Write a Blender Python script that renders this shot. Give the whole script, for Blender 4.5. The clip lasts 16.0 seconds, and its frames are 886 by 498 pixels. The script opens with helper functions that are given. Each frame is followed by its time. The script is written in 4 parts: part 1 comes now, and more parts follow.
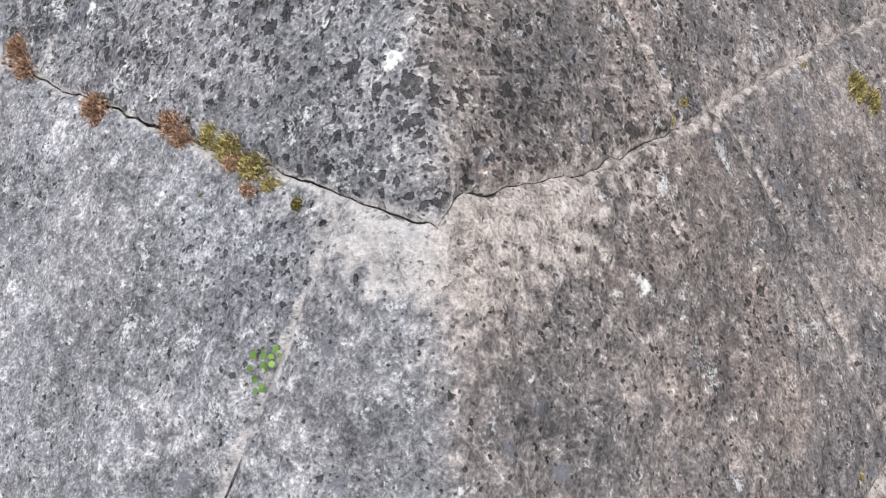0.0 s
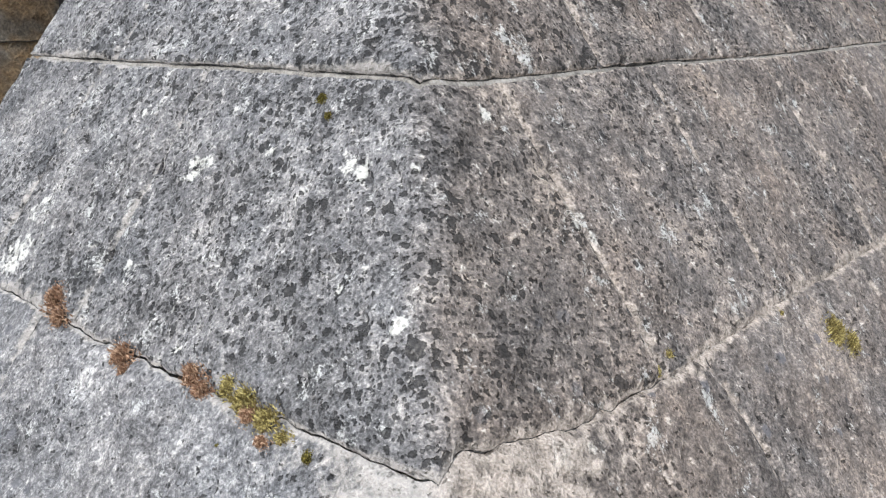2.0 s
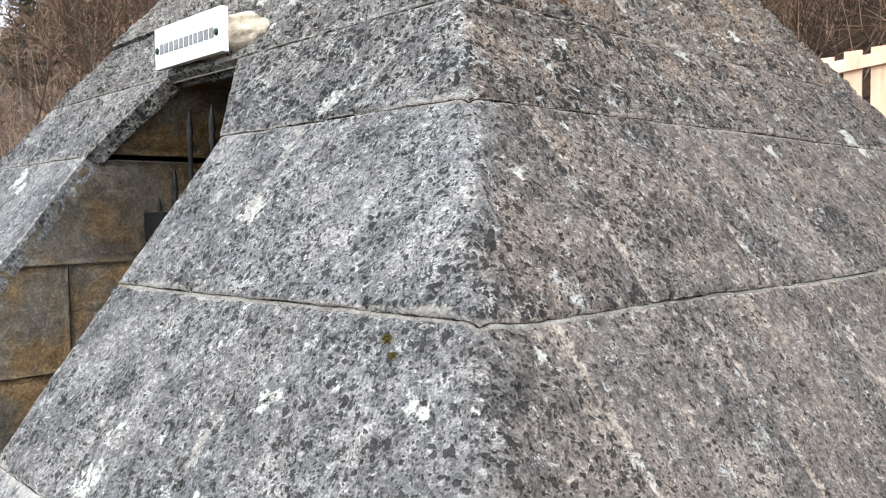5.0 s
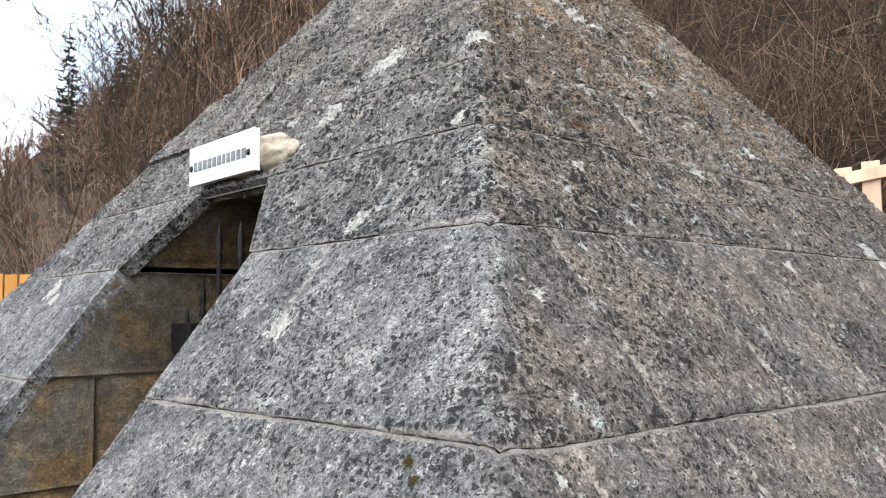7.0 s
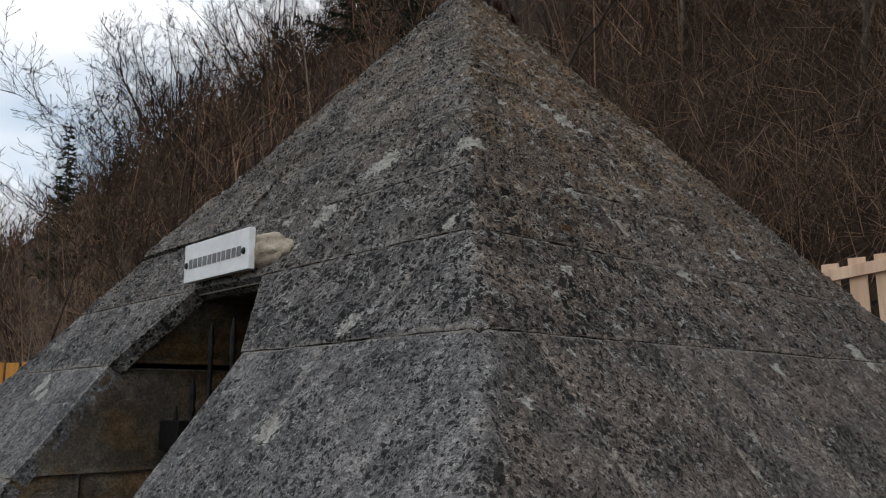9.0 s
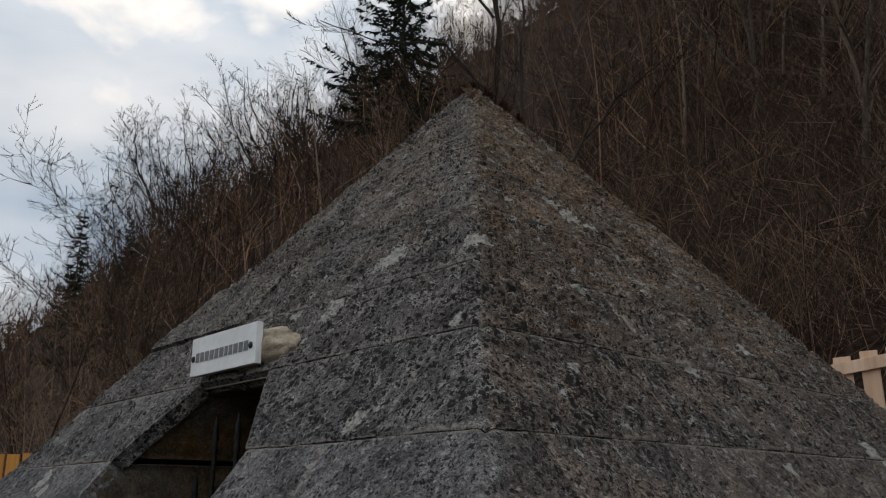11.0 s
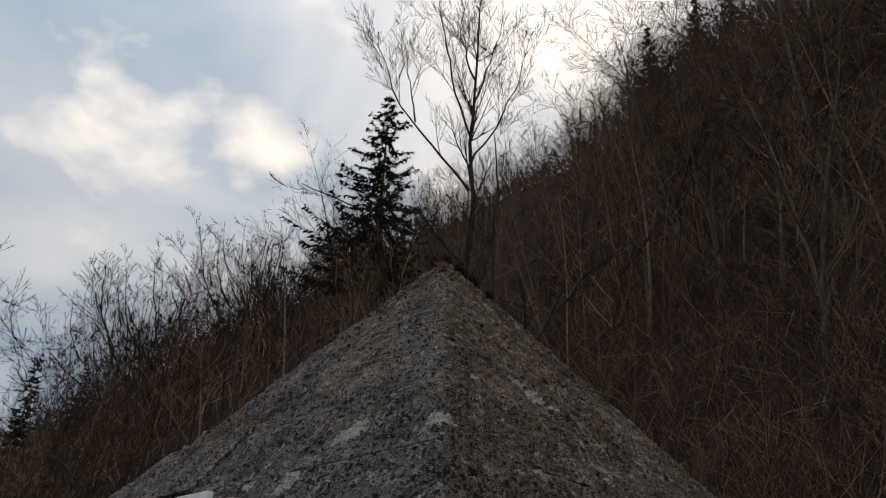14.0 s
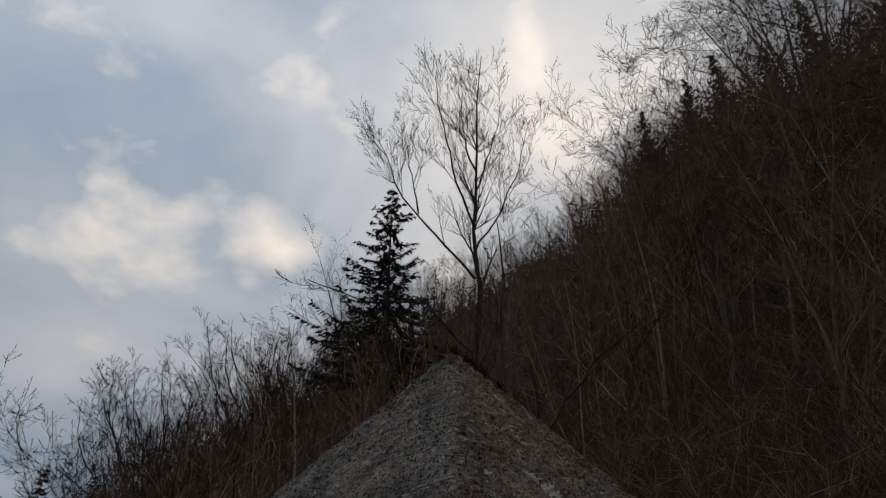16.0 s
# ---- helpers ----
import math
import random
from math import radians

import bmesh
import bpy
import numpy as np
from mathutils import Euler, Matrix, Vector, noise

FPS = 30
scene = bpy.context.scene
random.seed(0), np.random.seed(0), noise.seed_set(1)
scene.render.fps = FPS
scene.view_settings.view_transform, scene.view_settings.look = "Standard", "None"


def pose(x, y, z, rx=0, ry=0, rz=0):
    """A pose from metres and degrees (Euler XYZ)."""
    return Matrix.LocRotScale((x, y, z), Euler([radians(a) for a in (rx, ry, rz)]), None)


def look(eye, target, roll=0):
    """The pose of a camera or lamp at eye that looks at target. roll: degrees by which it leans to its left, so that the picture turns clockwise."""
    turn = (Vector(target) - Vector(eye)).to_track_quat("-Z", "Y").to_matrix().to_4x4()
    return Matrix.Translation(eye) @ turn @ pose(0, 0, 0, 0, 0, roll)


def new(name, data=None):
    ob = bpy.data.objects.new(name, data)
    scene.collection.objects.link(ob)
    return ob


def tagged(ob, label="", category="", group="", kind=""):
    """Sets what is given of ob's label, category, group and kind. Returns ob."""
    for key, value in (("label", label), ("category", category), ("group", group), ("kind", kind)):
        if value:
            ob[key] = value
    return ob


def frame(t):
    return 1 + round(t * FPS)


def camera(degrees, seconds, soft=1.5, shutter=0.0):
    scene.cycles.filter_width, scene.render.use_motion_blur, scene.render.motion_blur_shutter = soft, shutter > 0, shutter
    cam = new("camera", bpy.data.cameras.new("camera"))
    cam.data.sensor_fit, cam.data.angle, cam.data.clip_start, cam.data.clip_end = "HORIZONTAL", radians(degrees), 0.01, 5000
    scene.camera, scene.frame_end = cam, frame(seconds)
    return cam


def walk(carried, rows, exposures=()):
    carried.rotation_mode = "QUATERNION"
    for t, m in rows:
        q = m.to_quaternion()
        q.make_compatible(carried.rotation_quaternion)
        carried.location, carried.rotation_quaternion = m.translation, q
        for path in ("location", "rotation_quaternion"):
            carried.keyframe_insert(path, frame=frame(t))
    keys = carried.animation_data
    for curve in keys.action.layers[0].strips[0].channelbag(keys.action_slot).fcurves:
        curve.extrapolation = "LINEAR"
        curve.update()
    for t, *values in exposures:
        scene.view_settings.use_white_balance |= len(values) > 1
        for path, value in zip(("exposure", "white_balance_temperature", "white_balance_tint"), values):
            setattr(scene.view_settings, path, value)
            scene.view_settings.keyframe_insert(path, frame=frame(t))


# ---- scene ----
cam = camera(57.11, 16.0, 1.2)
PATH = [
    (0.0, -0.0312, -3.1179, 1.4067, 58.912, 0.357, -3.771),
    (0.5, -0.0339, -3.1347, 1.4364, 64.306, -0.082, -3.420),
    (1.0, -0.0363, -3.1415, 1.4463, 67.218, -0.199, -3.524),
    (1.5, -0.0348, -3.1488, 1.4612, 70.409, 0.021, -3.501),
    (2.0, -0.0291, -3.1608, 1.4752, 73.607, 0.425, -3.332),
    (2.5, -0.0283, -3.1710, 1.4888, 76.373, 0.589, -2.819),
    (3.0, -0.0273, -3.1764, 1.4999, 79.154, 0.981, -2.400),
    (3.5, -0.0259, -3.1824, 1.5127, 81.307, 0.930, -2.013),
    (4.0, -0.0268, -3.1859, 1.5214, 83.644, 0.818, -1.659),
    (4.5, -0.0318, -3.1937, 1.5303, 85.377, 0.660, -0.936),
    (5.0, -0.0366, -3.2028, 1.5369, 87.427, 0.874, 0.386),
    (7.5, -0.0316, -3.2391, 1.5704, 95.903, 0.752, 2.076),
    (8.0, -0.0285, -3.2450, 1.5749, 97.170, 0.805, 2.185),
    (8.5, -0.0281, -3.2681, 1.5833, 99.403, 0.586, 1.370),
    (9.0, -0.0293, -3.2693, 1.5930, 100.898, 0.372, 1.407),
    (11.5, -0.0225, -3.2926, 1.6073, 108.423, 0.073, 1.945),
    (12.0, -0.0169, -3.2976, 1.6096, 109.799, 0.096, 1.753),
    (12.5, -0.0146, -3.3051, 1.6146, 112.551, -0.048, 1.910),
    (13.0, -0.0155, -3.3088, 1.6193, 114.835, -0.210, 1.749),
    (13.5, -0.0187, -3.3147, 1.6236, 117.090, -0.779, 1.212),
    (14.0, -0.0278, -3.3129, 1.6298, 118.776, -2.281, -1.536),
    (14.5, -0.0350, -3.3214, 1.6279, 120.067, -2.156, -1.450),
    (15.0, -0.0311, -3.3002, 1.6325, 121.280, -1.438, -1.041),
    (15.5, -0.0247, -3.3018, 1.6387, 123.248, -0.583, -0.238),
    (16.0, -0.0214, -3.3072, 1.6443, 125.007, -0.329, 0.243),
]
EXPOSURES = [(0.0, 0.26, 7250, 17), (3.5, 0.45, 7500, 12), (5.0, 0.50, 7450, 12), (7.5, 0.0, 7450, 12), (9.0, -1.58, 7550, 13), (11.5, -2.12, 7600, 13), (13.0, -2.35, 7550, 13), (15.0, -2.58, 7450, 13), (16.0, -2.85, 7300, 13)]
walk(cam, [(t, pose(*p)) for t, *p in PATH], EXPOSURES)

# ---------------------------------------------------------------- world, sun
SUN_AZ, SUN_EL = -160.0, 40.0     # degrees clockwise from +y, and above the horizon
world = bpy.data.worlds.new("world")
scene.world = world
world.use_nodes = True
wn, wl = world.node_tree.nodes, world.node_tree.links
wn.clear()
w_out = wn.new("ShaderNodeOutputWorld")
w_bg = wn.new("ShaderNodeBackground")
w_sky = wn.new("ShaderNodeTexSky")
w_sky.sky_type = 'NISHITA'
w_sky.sun_disc = False
w_sky.sun_elevation = radians(SUN_EL)
w_sky.sun_rotation = radians(SUN_AZ)
w_sky.air_density, w_sky.dust_density = 1.0, 2.0
w_co = wn.new("ShaderNodeTexCoord")


def w_node(kind, **inputs):
    n = wn.new(kind)
    for key, value in inputs.items():
        n.inputs[key].default_value = value
    return n


def w_ramp(src, stops):
    n = wn.new("ShaderNodeValToRGB")
    while len(n.color_ramp.elements) < len(stops):
        n.color_ramp.elements.new(0.5)
    for e, (p, c) in zip(n.color_ramp.elements, stops):
        e.position, e.color = p, (c, c, c, 1)
    wl.new(src, n.inputs[0])
    return n.outputs[0]


def w_mix(fac, a, b):
    n = wn.new("ShaderNodeMix")
    n.data_type = 'RGBA'
    for i, v in ((0, fac), (6, a), (7, b)):
        if isinstance(v, (tuple, float)):
            n.inputs[i].default_value = v
        else:
            wl.new(v, n.inputs[i])
    return n.outputs[2]


w_map = w_node("ShaderNodeMapping", Scale=(1.0, 1.0, 1.5), Location=(0.35, 0.1, 0.0))
wl.new(w_co.outputs["Generated"], w_map.inputs[0])
w_big = w_node("ShaderNodeTexNoise", Scale=2.6, Detail=5.0, Roughness=0.5, Distortion=0.2)
wl.new(w_map.outputs[0], w_big.inputs[0])
# hazy winter blue under broken cloud
w_scaled = wn.new("ShaderNodeVectorMath")
w_scaled.operation = 'SCALE'
w_scaled.inputs[3].default_value = 0.12
wl.new(w_sky.outputs[0], w_scaled.inputs[0])
w_blue = w_mix(0.75, w_scaled.outputs[0], (2.1, 3.0, 4.2, 1))
w_c1 = w_mix(w_ramp(w_big.outputs[0], [(0.42, 0.0), (0.66, 0.85)]), w_blue, (4.6, 4.95, 5.45, 1))


def toward(az, el):
    az, el = radians(az), radians(el)
    return (math.sin(az) * math.cos(el), math.cos(az) * math.cos(el), math.sin(el))


def w_math(op, x, y):
    n = wn.new("ShaderNodeMath")
    n.operation = op
    for i, v in enumerate((x, y)):
        if isinstance(v, float):
            n.inputs[i].default_value = v
        else:
            wl.new(v, n.inputs[i])
    return n.outputs[0]


def w_near(direction, wide):
    """1 towards a direction, falling to 0 that far from it."""
    v = wn.new("ShaderNodeVectorMath")
    v.operation = 'DISTANCE'
    wl.new(w_co.outputs["Generated"], v.inputs[0])
    v.inputs[1].default_value = direction
    return w_ramp(v.outputs["Value"], [(0.0, 1.0), (wide, 0.0)])


# the cloud glows where the sun stands behind it
w_thin = w_node("ShaderNodeTexNoise", Scale=5.5, Detail=6.0, Roughness=0.5, Distortion=0.15)
wl.new(w_map.outputs[0], w_thin.inputs[0])
w_glow = w_math('ADD', w_math('MULTIPLY', w_near(toward(-20, 30), 0.40), 0.02), w_math('MULTIPLY', w_near(toward(-13.6, 34.3), 0.085), 0.19))
w_glow = w_math('ADD', w_glow, w_math('MULTIPLY', w_near(toward(-23.0, 31.0), 0.075), 0.10))
w_glow = w_math('ADD', w_glow, w_math('MULTIPLY', w_near(toward(14, 47), 0.50), 0.11))
w_c1 = w_mix(w_math('MULTIPLY', w_near(toward(10, 48), 0.45), 0.55), w_c1, (5.6, 5.5, 5.4, 1))
w_c1 = w_mix(w_math('MULTIPLY', w_near(toward(-36, 42), 0.50), 0.6), w_c1, w_blue)
w_lit = w_ramp(w_math('ADD', w_thin.outputs[0], w_glow), [(0.62, 0.0), (0.84, 1.0)])
w_col = w_mix(w_lit, w_c1, (6.5, 6.3, 6.05, 1))
# thinner haze higher up lets more light through
w_xyz = wn.new("ShaderNodeSeparateXYZ")
wl.new(w_co.outputs["Generated"], w_xyz.inputs[0])
w_gain = wn.new("ShaderNodeVectorMath")
w_gain.operation = 'SCALE'
wl.new(w_col, w_gain.inputs[0])
wl.new(w_math('ADD', w_math('MULTIPLY', w_ramp(w_xyz.outputs[2], [(0.42, 0.0), (0.78, 1.0)]), 0.38), 0.84), w_gain.inputs[3])
w_col = w_gain.outputs[0]
wl.new(w_col, w_bg.inputs[0])
w_bg.inputs[1].default_value = 1.0
wl.new(w_bg.outputs[0], w_out.inputs[0])

sun = new("sun", bpy.data.lights.new("sun", 'SUN'))
sun.data.energy = 0.7
sun.data.angle = radians(30)
sun.data.color = (1.0, 0.93, 0.86)
sun.matrix_world = look(Vector(toward(SUN_AZ, SUN_EL)) * 50, (0, 0, 0))

# ---------------------------------------------------------------- materials


class Nodes:
    """A small builder of node materials."""

    def __init__(self, name, rough=0.9, metal=0.0):
        self.mat = bpy.data.materials.new(name)
        self.mat.use_nodes = True
        self.n, self.l = self.mat.node_tree.nodes, self.mat.node_tree.links
        self.bsdf = self.n["Principled BSDF"]
        self.bsdf.inputs["Roughness"].default_value = rough
        self.bsdf.inputs["Metallic"].default_value = metal
        self.bsdf.inputs["Specular IOR Level"].default_value = 0.12

    def add(self, kind, **inputs):
        n = self.n.new(kind)
        for key, value in inputs.items():
            self.put(value, n.inputs[key.replace("_", " ")])
        return n

    def put(self, value, socket):
        if isinstance(value, bpy.types.NodeSocket):
            self.l.new(value, socket)
        else:
            socket.default_value = value

    def coords(self, shift=3.0):
        """Object coordinates, moved by a random amount for every object."""
        co = self.add("ShaderNodeTexCoord").outputs["Object"]
        info = self.add("ShaderNodeObjectInfo")
        v = self.n.new("ShaderNodeVectorMath")
        v.operation = 'MULTIPLY_ADD'
        self.l.new(info.outputs["Random"], v.inputs[0])
        v.inputs[1].default_value = (shift, shift * 1.7, -shift * 2.3)
        self.l.new(co, v.inputs[2])
        self.random = info.outputs["Random"]
        return v.outputs[0]

    def noise(self, co, scale, detail=4.0, rough=0.55, distort=0.0):
        return self.add("ShaderNodeTexNoise", Vector=co, Scale=scale, Detail=detail, Roughness=rough, Distortion=distort).outputs[0]

    def cells(self, co, scale, feature='F1'):
        n = self.add("ShaderNodeTexVoronoi", Vector=co, Scale=scale)
        n.feature = feature
        return n

    def ramp(self, src, stops):
        n = self.n.new("ShaderNodeValToRGB")
        while len(n.color_ramp.elements) < len(stops):
            n.color_ramp.elements.new(0.5)
        for e, (p, c) in zip(n.color_ramp.elements, stops):
            e.position, e.color = p, ((c, c, c, 1) if isinstance(c, (int, float)) else (*c, 1))
        self.l.new(src, n.inputs[0])
        return n.outputs[0]

    def mix(self, fac, a, b, blend='MIX'):
        n = self.n.new("ShaderNodeMix")
        n.data_type, n.blend_type = 'RGBA', blend
        for i, v in ((0, fac), (6, a), (7, b)):
            if isinstance(v, tuple) and len(v) == 3:
                v = (*v, 1)
            self.put(v, n.inputs[i])
        return n.outputs[2]

    def math(self, op, a, b=0.0, c=0.0):
        n = self.n.new("ShaderNodeMath")
        n.operation = op
        for i, v in enumerate((a, b, c)):
            self.put(v, n.inputs[i])
        return n.outputs[0]

    def finish(self, colour, height=None, strength=0.5, distance=0.004):
        self.put((*colour, 1) if isinstance(colour, tuple) and len(colour) == 3 else colour, self.bsdf.inputs["Base Color"])
        if height is not None:
            b = self.add("ShaderNodeBump", Height=height, Strength=strength, Distance=distance)
            self.l.new(b.outputs[0], self.bsdf.inputs["Normal"])
        return self.mat


def stone_material():
    """Weathered porous limestone conglomerate: grey crust, a pale lichen coat, dark-coloured pores, tan mortar smears
    along the joints, shade tinted onto the right face.
    """
    m = Nodes("pitted_stone", 0.92)
    co = m.coords()
    daub = m.add("ShaderNodeAttribute")
    daub.attribute_name = "daub"
    patch = m.noise(co, 8.0, 5.0, 0.6)
    blotch = m.noise(co, 62.0, 4.0, 0.6)
    grain = m.noise(co, 300.0, 3.0, 0.65)
    fine = m.noise(co, 800.0, 2.0, 0.6)
    tone = m.math('MULTIPLY_ADD', blotch, 0.60, m.math('MULTIPLY_ADD', grain, 0.50, m.math('MULTIPLY_ADD', m.noise(co, 150.0, 2.0, 0.5), 0.38, m.math('MULTIPLY', patch, 0.55))))
    tone = m.math('MULTIPLY_ADD', fine, 0.12, m.math('SUBTRACT', tone, 0.61))
    col = m.ramp(tone, [(0.25, (0.046, 0.044, 0.043)), (0.40, (0.100, 0.096, 0.094)), (0.51, (0.160, 0.152, 0.148)), (0.62, (0.265, 0.250, 0.236)), (0.77, (0.42, 0.40, 0.365))])
    # the right face's dimmer, warmer light is painted in as a brown multiply
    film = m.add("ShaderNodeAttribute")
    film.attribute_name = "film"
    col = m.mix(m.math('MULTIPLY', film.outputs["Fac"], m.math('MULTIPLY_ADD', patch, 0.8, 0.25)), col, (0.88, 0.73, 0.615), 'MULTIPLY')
    # patchy brown tint, growing with height and stronger on the right face
    old = m.add("ShaderNodeAttribute")
    old.attribute_name = "old"
    col = m.mix(m.math('MULTIPLY', old.outputs["Fac"], m.ramp(m.noise(co, 5.2, 4.0, 0.6), [(0.36, 0.35), (0.60, 1.0)])), col, (1.22, 0.89, 0.56), 'MULTIPLY')
    flow = m.noise(m.add("ShaderNodeMapping", Vector=co, Scale=(1.0, 1.0, 0.16)).outputs[0], 30.0, 4.0, 0.6)
    col = m.mix(m.ramp(flow, [(0.50, 0.0), (0.68, 0.22)]), col, (1.75, 1.70, 1.62), 'MULTIPLY')
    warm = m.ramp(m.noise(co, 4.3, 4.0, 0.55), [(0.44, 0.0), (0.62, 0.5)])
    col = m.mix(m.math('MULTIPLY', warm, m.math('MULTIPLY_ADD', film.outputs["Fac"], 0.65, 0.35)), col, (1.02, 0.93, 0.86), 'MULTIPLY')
    cool = m.ramp(m.noise(co, 6.1, 3.0, 0.55), [(0.50, 0.0), (0.68, 0.6)])
    col = m.mix(cool, col, (0.74, 0.77, 0.80), 'MULTIPLY')
    col = m.mix(m.math('MULTIPLY', m.random, 0.5), col, (0.70, 0.68, 0.66), 'MULTIPLY')
    porous = m.add("ShaderNodeAttribute")
    porous.attribute_name = "porous"
    coarse = m.math('POWER', porous.outputs["Fac"], 3.0)
    crust = m.ramp(m.math('MULTIPLY_ADD', m.noise(co, 19.0, 6.0, 0.75), 1.0, m.math('MULTIPLY_ADD', coarse, 0.045, m.math('MULTIPLY', grain, 0.30))), [(0.755, 0.0), (0.82, 0.75)])
    col = m.mix(crust, col, (0.35, 0.34, 0.31))
    spot = m.add("ShaderNodeAttribute")
    spot.attribute_name = "lichen"
    white = m.ramp(m.math('ADD', m.math('MULTIPLY', m.math('SUBTRACT', blotch, 0.5), 2.8), m.math('MULTIPLY_ADD', m.math('SUBTRACT', grain, 0.5), 0.7, spot.outputs["Fac"])), [(0.42, 0.0), (0.74, 0.74)])
    col = m.mix(white, col, m.mix(blotch, (0.26, 0.25, 0.22), (0.60, 0.57, 0.50)))
    # single grey pebbles set in the crust of the lower courses
    stones = m.cells(co, 34.0)
    rare = m.ramp(m.add("ShaderNodeSeparateColor", Color=stones.outputs["Color"]).outputs[1], [(0.905, 0.0), (0.915, 1.0)])
    shape = m.ramp(m.math('MULTIPLY_ADD', m.math('SUBTRACT', grain, 0.5), 0.35, stones.outputs["Distance"]), [(0.26, 1.0), (0.34, 0.0)])
    pebble = m.math('MULTIPLY', m.math('MULTIPLY', rare, shape), m.math('SUBTRACT', 0.75, m.math('MULTIPLY', porous.outputs["Fac"], 0.75)))
    col = m.mix(pebble, col, (0.085, 0.082, 0.085))
    # eaten-out holes, thicker in some places than in others, with pale rims
    thick = m.math('MULTIPLY_ADD', m.math('SUBTRACT', m.noise(co, 6.0, 3.0, 0.5), 0.5), 1.5, m.math('MULTIPLY_ADD', m.math('SUBTRACT', m.random, 0.5), 0.25, m.math('MULTIPLY_ADD', porous.outputs["Fac"], 0.66, -0.37)))
    wob = m.math('MULTIPLY_ADD', m.math('SUBTRACT', grain, 0.5), 0.40, m.math('MULTIPLY', m.math('SUBTRACT', m.noise(co, 130.0, 2.0, 0.5), 0.5), 1.1))

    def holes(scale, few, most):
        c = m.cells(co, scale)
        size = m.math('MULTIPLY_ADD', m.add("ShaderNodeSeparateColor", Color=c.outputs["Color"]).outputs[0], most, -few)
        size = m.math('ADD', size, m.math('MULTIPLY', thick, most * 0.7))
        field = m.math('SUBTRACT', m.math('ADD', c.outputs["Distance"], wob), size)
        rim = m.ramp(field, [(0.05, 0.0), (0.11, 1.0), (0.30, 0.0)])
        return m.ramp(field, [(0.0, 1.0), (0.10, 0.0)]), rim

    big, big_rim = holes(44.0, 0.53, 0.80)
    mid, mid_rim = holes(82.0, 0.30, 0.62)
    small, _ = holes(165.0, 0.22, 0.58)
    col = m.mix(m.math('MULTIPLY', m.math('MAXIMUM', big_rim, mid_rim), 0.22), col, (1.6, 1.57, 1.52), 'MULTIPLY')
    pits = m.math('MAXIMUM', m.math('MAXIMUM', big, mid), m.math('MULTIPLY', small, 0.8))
    # mortar smeared over the block's rim
    ragged = m.math('ADD', m.math('MULTIPLY', m.math('SUBTRACT', blotch, 0.5), 1.7), m.math('MULTIPLY', m.math('SUBTRACT', m.noise(co, 15.0, 5.0, 0.65), 0.5), 2.0))
    smear = m.ramp(m.math('ADD', ragged, daub.outputs["Fac"]), [(0.36, 0.0), (0.72, 0.82)])
    mortar = m.mix(m.ramp(m.math('MULTIPLY_ADD', blotch, 0.5, m.math('MULTIPLY', grain, 0.5)), [(0.38, 0.0), (0.62, 1.0)]), (0.115, 0.093, 0.075), (0.39, 0.325, 0.27))
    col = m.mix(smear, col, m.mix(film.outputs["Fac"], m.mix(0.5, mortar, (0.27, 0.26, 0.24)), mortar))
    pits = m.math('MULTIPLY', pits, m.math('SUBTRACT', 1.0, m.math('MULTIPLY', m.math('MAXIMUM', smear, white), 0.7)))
    # shade inside the holes goes into the colour, as the bump casts none
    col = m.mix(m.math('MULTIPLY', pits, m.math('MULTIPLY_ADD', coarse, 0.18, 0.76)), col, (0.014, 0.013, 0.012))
    rough = m.math('MULTIPLY_ADD', blotch, 0.9, m.math('MULTIPLY_ADD', grain, 0.4, m.math('MULTIPLY', m.noise(co, 26.0, 4.0, 0.6), 1.2)))
    high = m.math('SUBTRACT', rough, m.math('MULTIPLY', pits, 1.7))
    return m.finish(col, high, 1.0, 0.009)


def mortar_material():
    m = Nodes("mortar", 0.95)
    co = m.coords(0.0)
    a = m.noise(co, 30.0, 4.0)
    col = m.ramp(m.math('MULTIPLY_ADD', m.noise(co, 240.0, 3.0), 0.5, m.math('MULTIPLY', a, 0.5)), [(0.36, (0.085, 0.076, 0.066)), (0.62, (0.25, 0.225, 0.195))])
    return m.finish(col, m.noise(co, 160.0, 4.0), 0.6, 0.003)


def plain_material(name, dark, light, scale=20.0, rough=0.85, metal=0.0, bump=0.3, distance=0.003, stretch=(1, 1, 1)):
    m = Nodes(name, rough, metal)
    co = m.coords(2.0)
    mp = m.add("ShaderNodeMapping", Vector=co, Scale=stretch).outputs[0]
    a = m.noise(mp, scale, 5.0, 0.6)
    b = m.noise(mp, scale * 6, 3.0, 0.6)
    col = m.mix(m.ramp(m.math('MULTIPLY_ADD', b, 0.35, m.math('MULTIPLY', a, 0.8)), [(0.42, 0.0), (0.72, 1.0)]), dark, light)
    return m.finish(col, b, bump, distance)


def island_material(name, dark, light, rough=0.9):
    """Colour varied piece by piece, for joined twigs, needles and tufts."""
    m = Nodes(name, rough)
    g = m.add("ShaderNodeNewGeometry")
    col = m.mix(m.ramp(g.outputs["Random Per Island"], [(0.0, 0.0), (0.55, 0.22), (1.0, 1.0)]), dark, light)
    return m.finish(col)


